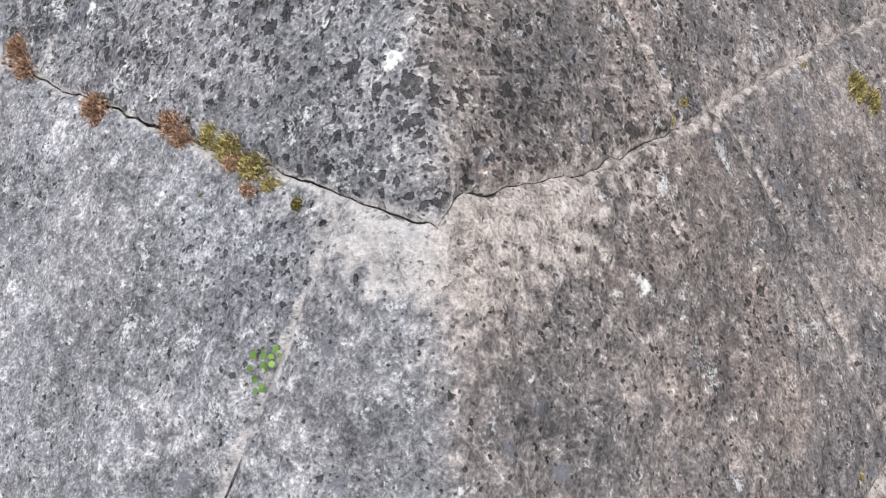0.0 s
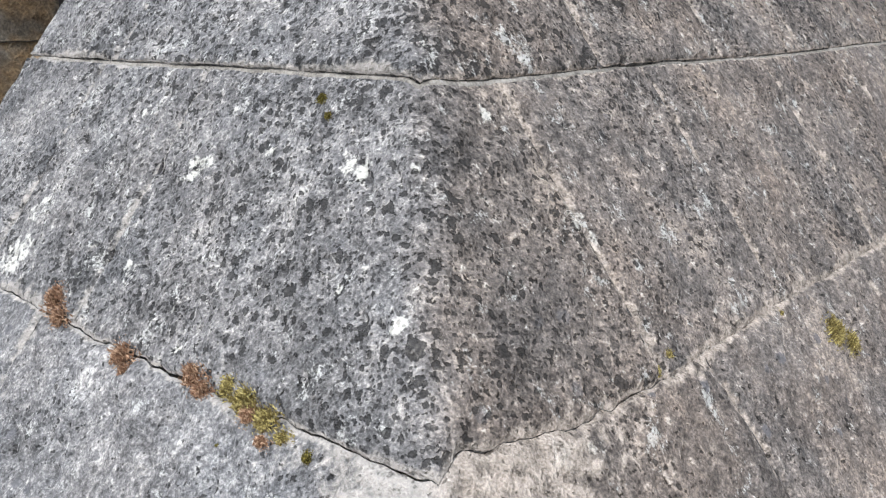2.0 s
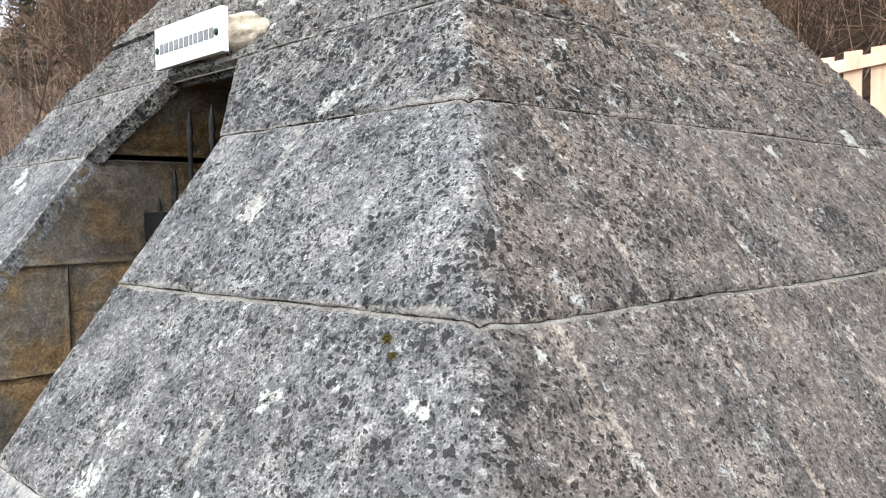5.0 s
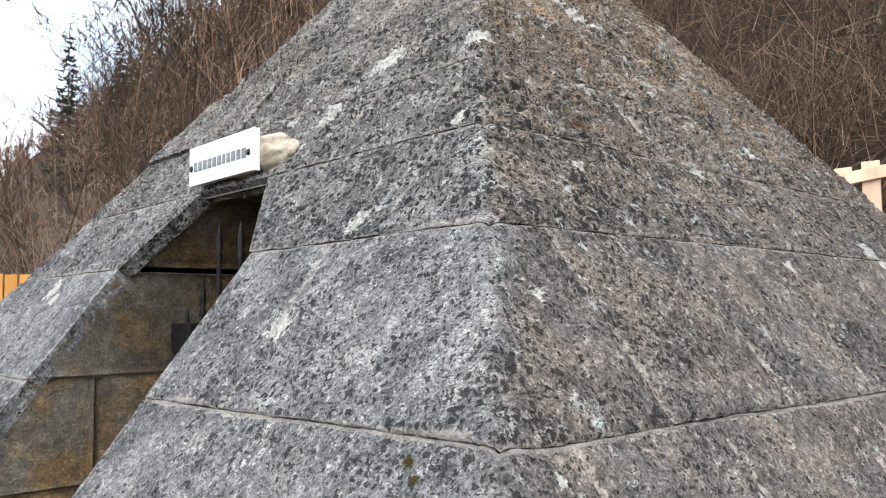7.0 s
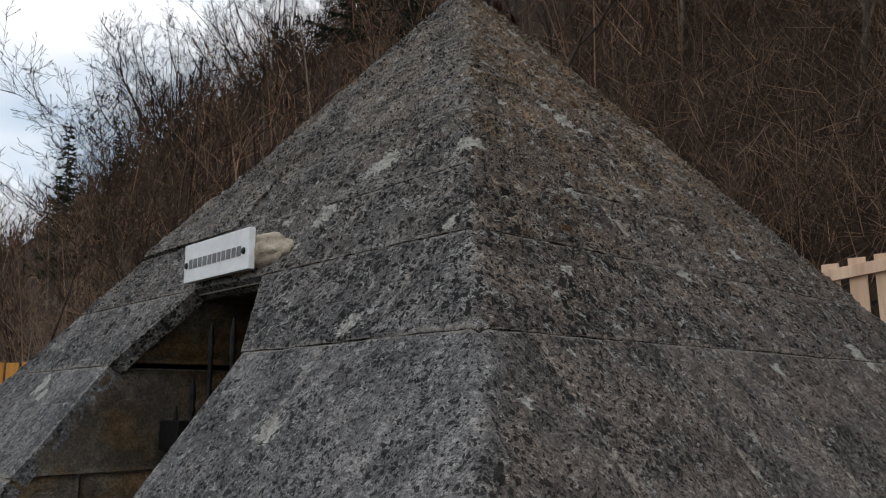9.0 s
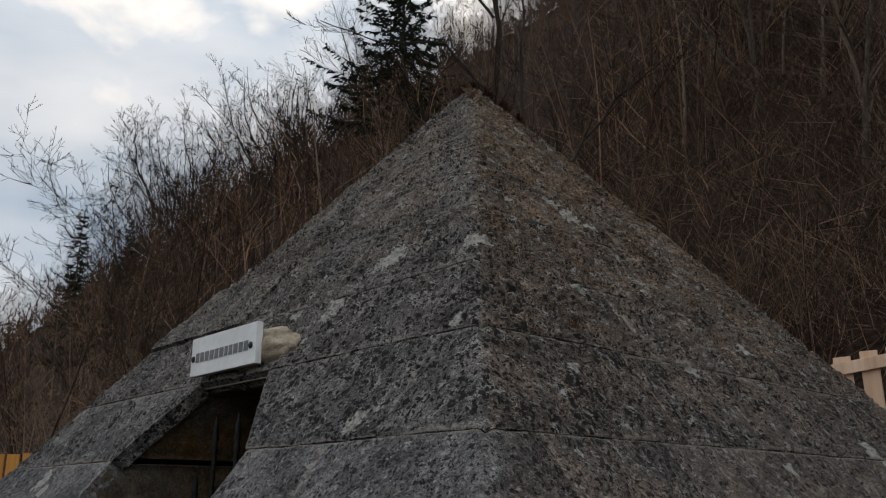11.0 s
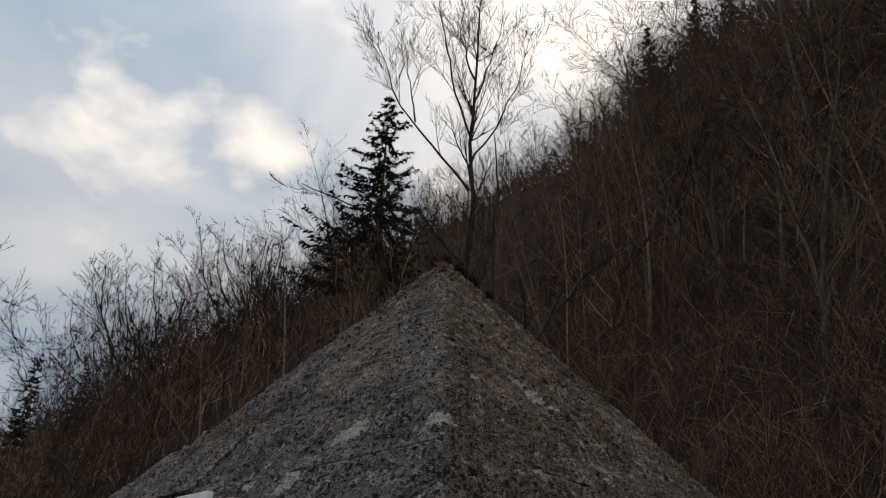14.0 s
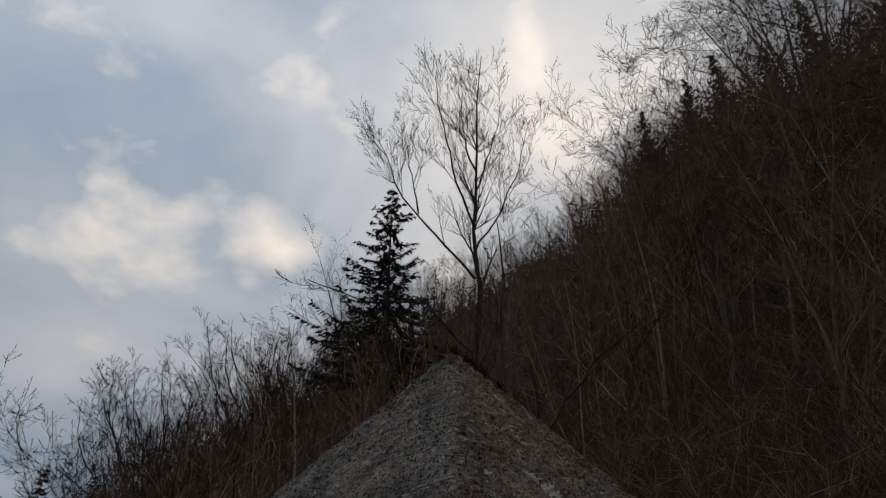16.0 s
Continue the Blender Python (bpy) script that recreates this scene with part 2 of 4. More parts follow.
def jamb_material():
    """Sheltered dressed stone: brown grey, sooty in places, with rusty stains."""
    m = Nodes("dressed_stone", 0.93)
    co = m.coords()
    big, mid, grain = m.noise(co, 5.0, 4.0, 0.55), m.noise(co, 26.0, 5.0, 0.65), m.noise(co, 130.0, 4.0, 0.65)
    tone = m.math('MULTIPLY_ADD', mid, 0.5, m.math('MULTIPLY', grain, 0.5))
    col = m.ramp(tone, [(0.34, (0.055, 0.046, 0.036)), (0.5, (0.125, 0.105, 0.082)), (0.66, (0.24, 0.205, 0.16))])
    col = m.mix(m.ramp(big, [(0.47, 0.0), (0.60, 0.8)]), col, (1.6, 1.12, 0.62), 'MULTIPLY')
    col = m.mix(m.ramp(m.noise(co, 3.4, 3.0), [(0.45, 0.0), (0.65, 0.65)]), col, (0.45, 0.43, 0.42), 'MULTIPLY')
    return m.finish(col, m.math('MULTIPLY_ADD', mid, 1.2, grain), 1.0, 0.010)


def bark_material(name, dark, light, scale):
    """Bark that runs from dark to pale from tree to tree, with patches along the stem."""
    m = Nodes(name, 0.95)
    co = m.coords(2.0)
    a = m.noise(m.add("ShaderNodeMapping", Vector=co, Scale=(1, 1, 0.25)).outputs[0], scale, 4.0, 0.6)
    pale = m.math('MULTIPLY_ADD', m.math('POWER', m.random, 1.4), 0.8, m.math('MULTIPLY', m.math('SUBTRACT', a, 0.42), 1.3))
    return m.finish(m.mix(m.ramp(pale, [(0.0, 0.0), (1.0, 1.0)]), dark, light), a, 0.6, 0.02)


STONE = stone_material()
MORTAR = mortar_material()
JAMB = jamb_material()
PLATE = plain_material("white_marble", (0.66, 0.66, 0.64), (0.80, 0.80, 0.78), 7.0, 0.45, 0.0, 0.1, 0.001)
LETTER = plain_material("engraved_grey", (0.13, 0.13, 0.13), (0.22, 0.22, 0.22), 60.0, 0.6)
BOLT = plain_material("oxidised_bolt", (0.015, 0.03, 0.022), (0.04, 0.06, 0.045), 150.0, 0.5, 0.7)
PALE = plain_material("pale_mortar", (0.27, 0.215, 0.15), (0.50, 0.425, 0.33), 28.0, 0.95, 0.0, 0.8, 0.006)
IRON = plain_material("black_iron", (0.010, 0.010, 0.011), (0.030, 0.028, 0.026), 60.0, 0.55, 0.6)
# near-black colour standing in for the shade deep in the passage
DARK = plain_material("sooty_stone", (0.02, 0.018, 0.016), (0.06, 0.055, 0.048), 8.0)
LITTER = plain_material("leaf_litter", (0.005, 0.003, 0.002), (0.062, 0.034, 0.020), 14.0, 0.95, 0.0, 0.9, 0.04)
FRESH = plain_material("fresh_larch_board", (0.56, 0.35, 0.23), (0.74, 0.53, 0.38), 6.0, 0.7, 0.0, 0.2, 0.002, (1, 1, 0.08))
ORANGE = plain_material("oiled_orange_board", (0.42, 0.17, 0.035), (0.60, 0.28, 0.07), 6.0, 0.6, 0.0, 0.2, 0.002, (1, 1, 0.08))
BARK = bark_material("grey_brown_bark", (0.024, 0.017, 0.012), (0.21, 0.165, 0.125), 9.0)
TWIG = bark_material("brown_twigs", (0.016, 0.010, 0.007), (0.20, 0.135, 0.092), 2.0)
NEEDLE = island_material("spruce_needles", (0.012, 0.020, 0.012), (0.035, 0.048, 0.026))
# darker copies of bark and twigs: the backlit boughs' shade is in the colour
DARK_BARK = bark_material("dark_bark", (0.020, 0.015, 0.012), (0.12, 0.095, 0.075), 9.0)
DARK_TWIG = bark_material("dark_twigs", (0.014, 0.009, 0.007), (0.085, 0.060, 0.043), 2.0)
BRUSH = island_material("dry_brush", (0.022, 0.014, 0.010), (0.26, 0.165, 0.11))
WOODS = island_material("far_bare_wood", (0.018, 0.011, 0.008), (0.31, 0.182, 0.115))
DRY = island_material("dead_twigs", (0.014, 0.007, 0.004), (0.13, 0.058, 0.032))
MOSS_Y = island_material("yellow_moss", (0.11, 0.08, 0.028), (0.40, 0.33, 0.13))
MOSS_R = island_material("rusty_moss", (0.12, 0.058, 0.033), (0.40, 0.26, 0.17))
MOSS_G = island_material("dark_moss", (0.05, 0.04, 0.012), (0.16, 0.13, 0.03))
LEAF = island_material("green_leaf", (0.045, 0.09, 0.018), (0.13, 0.20, 0.045))


# ---------------------------------------------------------------- mesh helpers


def mesh_from(name, verts, faces, material, smooth=False):
    me = bpy.data.meshes.new(name)
    me.from_pydata([tuple(v) for v in verts], [], faces)
    me.materials.append(material)
    if smooth:
        me.polygons.foreach_set("use_smooth", [True] * len(me.polygons))
    me.update()
    return me


def part_mesh(name, me, parent=None, label=""):
    ob = new(name, me)
    if parent is not None:
        ob.parent = parent
    return tagged(ob, label)


def part(name, bm, material, parent=None, label="", smooth=False):
    me = bpy.data.meshes.new(name)
    bm.normal_update()
    bm.to_mesh(me)
    bm.free()
    me.materials.append(material)
    if smooth:
        me.polygons.foreach_set("use_smooth", [True] * len(me.polygons))
    return part_mesh(name, me, parent, label)


def thing(name, label, category, group="", kind="", at=(0, 0, 0)):
    ob = new(name)
    ob.empty_display_size = 0.1
    ob.location = at
    return tagged(ob, label, category, group, kind)


def box_bm(sx, sy, sz, bevel=0.0, m=None):
    bm = bmesh.new()
    bmesh.ops.create_cube(bm, size=1.0)
    bmesh.ops.scale(bm, vec=(sx, sy, sz), verts=bm.verts)
    if bevel:
        bmesh.ops.bevel(bm, geom=bm.edges[:], offset=bevel, segments=2, affect='EDGES', profile=0.5)
    if m is not None:
        bmesh.ops.transform(bm, matrix=m, verts=bm.verts)
    return bm


class Tubes:
    """Collects tapered tubes into one list of vertices and faces."""

    def __init__(self):
        self.v, self.f = [], []

    def tube(self, pts, radii, sides=5, tip=True):
        base = len(self.v)
        n = len(pts)
        ref = Vector((0.31, 0.77, 0.55))
        for i, p in enumerate(pts):
            d = (pts[min(i + 1, n - 1)] - pts[max(i - 1, 0)])
            a = d.cross(ref)
            if a.length < 1e-6:
                a = d.cross(Vector((1, 0, 0)))
            a.normalize()
            b = d.cross(a).normalized()
            for j in range(sides):
                t = 2 * math.pi * j / sides
                self.v.append(p + (a * math.cos(t) + b * math.sin(t)) * radii[i])
        for i in range(n - 1):
            for j in range(sides):
                k = (j + 1) % sides
                self.f.append((base + i * sides + j, base + i * sides + k, base + (i + 1) * sides + k, base + (i + 1) * sides + j))

    def ribbon(self, pts, radii):
        """A thin twig as a narrow strip of two crossing sides."""
        d = pts[-1] - pts[0]
        a = d.cross(Vector((0.37, 0.86, 0.21)))
        a.normalize()
        b = len(self.v)
        for p, r in zip(pts, radii):
            self.v += [p - a * r, p + a * r]
        for i in range(len(pts) - 1):
            self.f.append((b + 2 * i, b + 2 * i + 1, b + 2 * i + 3, b + 2 * i + 2))

    def mesh(self, name, material):
        return mesh_from(name, self.v, self.f, material, True)

# ---------------------------------------------------------------- the lie of the land
GX, GY, TOE = 0.66, 0.62, 1.50
RIDGE = 125.0                    # beyond it the slope no longer climbs


def ground_z(x, y):
    """Level ground round the pyramid, then a steep wooded slope up to a ridge."""
    g = GX * x + GY * y - TOE
    far = math.hypot(x, y)
    if far > RIDGE:
        g *= RIDGE / far
    g = 0.5 * (g + math.sqrt(g * g + 0.6)) - 0.12 * math.exp(-g * g * 0.05)
    z = max(g - 0.15, 0.0)
    if z > 0.5:
        z += 0.5 * min(z / 8, 1.0) * noise.noise(Vector((x * 0.11, y * 0.11, 0.0))) + 1.0 * min(z / 12, 1.0) * noise.noise(Vector((x * 0.09, y * 0.09, 7.0))) + 2.2 * min(z / 30, 1.0) * noise.noise(Vector((x * 0.025, y * 0.025, 3.0)))
    return z


def build_ground():
    xs = sorted({-900, -500, -300, 260, 420, 900} | {round(-200 + 5.0 * i, 2) for i in range(89)} | {round(-15 + 1.0 * i, 2) for i in range(31)})
    ys = sorted({-900, -400, -200, -100, 300, 420, 900} | {round(-50 + 5.0 * i, 2) for i in range(66)} | {round(-10 + 1.0 * i, 2) for i in range(31)})
    verts = [(x, y, ground_z(x, y)) for y in ys for x in xs]
    w = len(xs)
    faces = [(j * w + i, j * w + i + 1, (j + 1) * w + i + 1, (j + 1) * w + i) for j in range(len(ys) - 1) for i in range(w - 1)]
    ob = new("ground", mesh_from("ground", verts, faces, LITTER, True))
    tagged(ob, "brown leaf-littered ground rising into a steep wooded slope", "ground", kind="structure")


build_ground()

# ---------------------------------------------------------------- the pyramid
H, K = 3.4, 1.105                 # height; half diagonal per metre below the apex
HALF = K / math.sqrt(2)           # half side per metre below the apex
R2 = math.sqrt(0.5)
DIR = {-1: Vector((-R2, R2, 0)), 1: Vector((R2, R2, 0))}
NORM = {-1: Vector((-1, -1, K)).normalized(), 1: Vector((1, -1, K)).normalized()}
NEDGE = Vector((0, -1, K)).normalized()
DOOR_NEAR, DOOR_FAR = -0.50, 0.33          # jambs, along the face from its middle line
J2, J3 = 1.728, 1.967


def on_face(side, u, z, d=0.0):
    """A point of the face on that side (-1: with the door), u along it from its middle line, d out of it."""
    h = H - z
    s = u + HALF * h
    w = min(max(s / 0.03, 0.0), 1.0)
    n = NEDGE.lerp(NORM[side], w).normalized()
    return Vector((side * K * h / 2, -K * h / 2, z)) + DIR[side] * u + n * d


def wander(q, z):
    """How far a bed joint strays from its level, q along the faces from the near edge."""
    w = 0.003 * noise.noise(Vector((q * 2.3, z * 9.0, 1.7))) + 0.0015 * noise.noise(Vector((q * 14, z * 5.0, 0.3))) + 0.0009 * noise.noise(Vector((q * 60, z * 5.0, 0.3)))
    if abs(z - 1.068) < 0.01:
        w += float(np.interp(q, (-0.85, -0.65, -0.13, -0.02, 0.04, 0.12, 0.22, 0.42, 0.75, 1.2), (-0.002, -0.002, 0.012, 0.017, 0.030, 0.015, 0.0, -0.010, -0.013, -0.026)))
        w += 0.006 * noise.noise(Vector((q * 22, 4.0, 0.0))) * math.exp(-abs(q) / 0.4) + 0.003 * noise.noise(Vector((q * 48, 4.0, 2.0)))
    elif abs(z - 1.395) < 0.01:
        w += float(np.interp(q, (-1.0, 0.0, 0.1, 1.2), (0.0, 0.006, -0.002, -0.014)))
    return w


def joint_gap(z):
    """Half the width of the open bed joint at that level."""
    return 0.0042 if abs(z - 1.395) < 0.01 else 0.0038 if 1.5 < z < 1.8 else 0.0044 if z > 1.8 else 0.0009


def block(parent, lo, hi, z0, z1, step, proud=0.0, rough=1.0):
    """One facing stone. lo and hi: functions of z that give the signed distance q from the near edge (below 0: the door's face)."""
    zc = (z0 + z1) / 2
    wide = abs(hi(zc) - lo(zc))
    tall = (z1 - z0) / 0.788
    nx, nz = max(3, int(wide / step)), max(3, int(tall / step))
    seed = random.random() * 50
    verts, rim, film, spots = [], [], [], []
    for j in range(nz + 1):
        fz = j / nz
        z = z0 + (z1 - z0) * fz
        a, b = lo(z), hi(z)
        corner = a < 0 < b
        for i in range(nx + 1):
            fx = i / nx
            q = a + (b - a) * fx
            if corner:                       # keep a column of vertices on the pyramid's edge
                cut = round(nx * -a / (b - a))
                cut = min(max(cut, 1), nx - 1)
                q = a * (1 - i / cut) if i <= cut else b * (i - cut) / (nx - cut)
            e = min((q - a), (b - q), fz * tall, (1 - fz) * tall)
            ez = min(fz * tall, (1 - fz) * tall * 1.6)
            band = (0.008 if z1 < 1.2 else 0.004) + (0.032 if z1 < 1.2 else 0.024) * max(0.0, 0.2 + noise.noise(Vector((q * 5.0, z0 * 7 + round(fz), 2.2))))
            up = min(q - a, b - q)
            smear = max(1.0 * math.exp(-(ez / band) ** 2), 0.68 * math.exp(-(up / 0.011) ** 2))
            if z0 < 1.6:                              # worn pale arris
                smear = max(smear, 0.22 * math.exp(-(q / 0.010) ** 2))
            if abs(z1 - 1.068) < 0.01:                # the wide daub of mortar under the mossy joint
                smear = max(smear, 1.15 * math.exp(-((q - 0.06) / 0.24) ** 2 - ((1 - fz) * tall / 0.085) ** 2))
            side = -1 if q < 0 or (q == 0 and b <= 0) else 1
            zz = z + wander(q, z0 if fz < 0.5 else z1) * abs(2 * fz - 1)
            if e < 1e-6:
                shrink = -0.0005
            else:
                shrink = 0.0
            qq = q + (shrink if i == 0 else -shrink if i == nx else 0)
            bed = z0 if j == 0 else z1
            open_up = 0.5 + 3.0 * max(0.0, noise.noise(Vector((q * 9.0, bed * 5.0, 7.7)))) if joint_gap(bed) < 0.002 else 1.0 + 0.25 * noise.noise(Vector((q * 30.0, bed * 5.0, j)))
            if abs(bed - 1.068) < 0.01 and q > 0.40:
                open_up = 0.0                         # pointed up with mortar
            zz += (joint_gap(bed) if j == 0 else -joint_gap(bed) if j == nz else 0) * 0.8 * open_up
            p = Vector((q * 1.0, z, seed))
            inner = 1 - 0.85 * math.exp(-e / 0.012)
            d = proud + 0.004 * noise.noise(Vector((q, z, 3.0)) * 7) + (0.0042 * noise.noise(p * 28) * rough + 0.0030 * noise.noise(p * 70) * rough * rough) * inner
            pit = noise.noise(p * 46 + Vector((9, 3, 1)))
            if pit > 0.33:
                d -= 0.016 * (pit - 0.33) * rough
            d -= 0.0050 * math.exp(-e / 0.006) + (0.008 if z1 < 1.2 else 0.004) * max(0, noise.noise(p * 11 + Vector((4, 4, 4)))) * math.exp(-e / 0.02)
            d += max(0.0, rough - 1.0) * (0.010 * noise.noise(p * 38) + 0.006 * noise.noise(p * 85)) * (1 - math.exp(-e / 0.01))
            s = abs(qq)
            d -= 0.010 * math.exp(-s / 0.012)
            h = H - zz
            verts.append(on_face(side, s - HALF * h, zz, d))
            rim.append(smear)
            # weight of the painted side shade: 0 on the door's face, 1 right of the edge
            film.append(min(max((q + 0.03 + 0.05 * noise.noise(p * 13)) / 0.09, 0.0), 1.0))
            spots.append(lichen_at(side, s - HALF * h, zz))
    w = nx + 1
    faces = [(j * w + i, j * w + i + 1, (j + 1) * w + i + 1, (j + 1) * w + i) for j in range(nz) for i in range(nx)]
    # the sides of the stone run back into the bed
    ring = [i for i in range(w)] + [j * w + nx for j in range(1, nz + 1)] + [nz * w + i for i in range(nx - 1, -1, -1)] + [j * w for j in range(nz - 1, 0, -1)]
    lip = len(verts)
    for deep in (0.0, 0.05):
        for r in ring:
            v = verts[r]
            verts.append(v - NORM[-1 if v.x < 0 else 1] * deep)
            rim.append(0.0)
            film.append(0.0)
            spots.append(0.0)
    m = len(ring)
    faces += [(lip + (t + 1) % m, lip + t, lip + m + t, lip + m + (t + 1) % m) for t in range(m)]
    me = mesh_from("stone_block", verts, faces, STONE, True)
    at = me.attributes.new("daub", 'FLOAT', 'POINT')
    at.data.foreach_set("value", rim)
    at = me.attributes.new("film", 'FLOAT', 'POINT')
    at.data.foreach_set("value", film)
    at = me.attributes.new("porous", 'FLOAT', 'POINT')
    at.data.foreach_set("value", [float(np.interp(zc, (0.9, 1.1, 1.56, 1.85), (0.0, 0.42, 0.74, 1.0)))] * len(verts))
    at = me.attributes.new("old", 'FLOAT', 'POINT')
    at.data.foreach_set("value", [float(np.interp(v.z, (1.7, 2.4, 3.2), (0.0, 0.7, 1.0))) * (1.0 if v.x > 0 else 0.55) for v in verts])
    at = me.attributes.new("lichen", 'FLOAT', 'POINT')
    at.data.foreach_set("value", spots)
    return part_mesh("stone_block", me, parent)


LICHEN_L = [(-1.208, 1.143, 0.012), (-1.341, 1.125, 0.011), (-1.694, 1.182, 0.012), (-1.389, 1.095, 0.005), (-1.238, 1.276, 0.020), (-0.892, 1.176, 0.026),
            (-0.90, 1.115, 0.036), (-1.596, 1.194, 0.007), (-1.54, 1.302, 0.016), (-0.89, 1.766, 0.028), (-1.241, 1.279, 0.017), (-1.522, 1.307, 0.015),
            (-1.376, 1.304, 0.009), (-1.617, 1.315, 0.009), (-1.043, 1.327, 0.014), (-1.017, 1.996, 0.018), (-0.383, 2.159, 0.038), (-0.157, 2.157, 0.022),
            (0.788, 1.673, 0.040), (-0.373, 2.11, 0.016), (-0.346, 2.037, 0.018), (-0.87, 2.275, 0.036), (0.70, 1.64, 0.025), (-0.50, 2.30, 0.05), (-0.86, 1.55, 0.03)]
LICHEN_R = [(-1.443, 1.233, 0.010), (-1.417, 1.207, 0.012), (-1.256, 1.088, 0.007), (-1.612, 0.976, 0.012), (-1.304, 1.6, 0.010), (-1.083, 1.692, 0.008),
            (0.489, 1.755, 0.036), (-1.432, 1.232, 0.016), (-1.487, 1.354, 0.012), (-0.575, 2.166, 0.024), (-0.272, 2.584, 0.030), (-0.212, 2.539, 0.040),
            (-0.132, 2.512, 0.022), (-0.125, 2.379, 0.020), (-0.226, 1.679, 0.018), (0.512, 1.72, 0.030), (0.211, 2.083, 0.030), (-0.9, 1.886, 0.016),
            (-0.542, 2.519, 0.018), (-0.16, 2.235, 0.016), (-1.653, 1.058, 0.014), (-1.611, 1.049, 0.010), (-0.868, 2.268, 0.03), (-0.30, 1.95, 0.03)]


def lichen_at(side, u, z):
    """How thick white lichen lies there."""
    best = 0.0
    for cu, cz, r in (LICHEN_L if side < 0 else LICHEN_R):
        du, dz = (u - cu) / r, (z - cz) / (r * 0.75)
        k = du * du + dz * dz
        if k < 6:
            best = max(best, (0.85 if cz < 1.45 else 1.5) * math.exp(-k * 0.75))
    return best


pyramid = thing("stone_pyramid", "weathered grey stone block pyramid with a low doorway", "pyramid")


def left_q(u):
    return lambda z: -(u + HALF * (H - z))


def right_q(u):
    return lambda z: u + HALF * (H - z)


def slant_q(ua, za, ub, zb):
    """The door's leaning sides above the jambs."""
    return lambda z: -(ua + (ub - ua) * (z - za) / (zb - za) + HALF * (H - z))


def far_left(z):
    return -2 * HALF * (H - z)


def far_right(z):
    return 2 * HALF * (H - z)


# bottom, top, joints of the door's face on the near and far side of the door, joints of the other face
COURSES = [
    (0.00, 0.34, (-2.2, -1.4), (1.1, 1.8), (-2.0, -1.2, -0.4, 0.4, 1.2, 1.9)),
    (0.34, 0.69, (-1.85, -1.05), (0.9, 1.6), (-1.7, -0.9, -0.1, 0.7, 1.5)),
    (0.69, 1.068, (-1.71, -1.05), (0.9, 1.3), (-1.32, -0.72, -0.15, 0.45, 1.0)),
    (1.068, 1.395, (-1.14, -0.82), (0.72, 1.15), (-1.425, -1.055, -0.58, -0.1, 0.42, 0.95)),
    (1.395, 1.728, (-0.845,), (0.70,), (-1.16, -0.745, -0.32, 0.15, 0.62)),
    (1.728, 1.967, (-0.99,), (0.62,), (-0.62, -0.22, 0.27, 0.70)),
    (1.967, 2.190, (-0.56, 0.42), (), (-0.45, 0.02, 0.50)),
    (2.190, 2.440, (-0.28, 0.22), (), (-0.30, 0.25)),
    (2.440, 2.680, (0.05,), (), (-0.02,)),
    (2.680, 2.920, (-0.12,), (), (0.12,)),
    (2.920, 3.160, (0.06,), (), (0.02,)),
    (3.160, 3.375, (), (), ()),
]
for z0, z1, near, beyond, right in COURSES:
    close = z0 > 0.65 and z1 < 1.75
    step = 0.006 if close else 0.008 if z0 > 0.65 else 0.03
    door = z1 < J3 + 0.01
    rough = 1.0 if z1 < 1.75 else 1.3 if z1 < 2.0 else 1.7
    lefts = [left_q(u) for u in near]
    rights = [right_q(u) for u in right]
    first_l = lefts[0] if lefts else far_left
    first_r = rights[0] if rights else far_right
    block(pyramid, first_l, first_r, z0, z1, step, 0.0, rough)
    if door:
        edge_n = left_q(DOOR_NEAR) if z1 < J3 - 0.01 else slant_q(-0.485, J2, -0.272, J3)
        edge_f = left_q(DOOR_FAR) if z1 < J3 - 0.01 else slant_q(0.325, J2, 0.149, J3)
        chain = lefts + [edge_n]
        for a, b in zip(chain[1:], chain):
            block(pyramid, a, b, z0, z1, step * 1.3, random.uniform(-0.001, 0.001), rough)
        chain = [edge_f] + [left_q(u) for u in beyond] + [far_left]
        for a, b in zip(chain[1:], chain):
            block(pyramid, a, b, z0, z1, step * 1.8, random.uniform(-0.001, 0.002), rough)
    elif lefts:
        chain = lefts + [far_left]
        for a, b in zip(chain[1:], chain):
            lip = 0.016 if abs(z0 - 2.19) < 0.01 and b is lefts[-1] else random.uniform(-0.001, 0.001)
            block(pyramid, a, b, z0, z1, step * 1.3, lip, rough)
    if rights:
        chain = rights + [far_right]
        for i, (a, b) in enumerate(zip(chain, chain[1:])):
            block(pyramid, a, b, z0, z1, step * (1.0 if i < 2 else 1.6), random.uniform(-0.001, 0.001), rough)


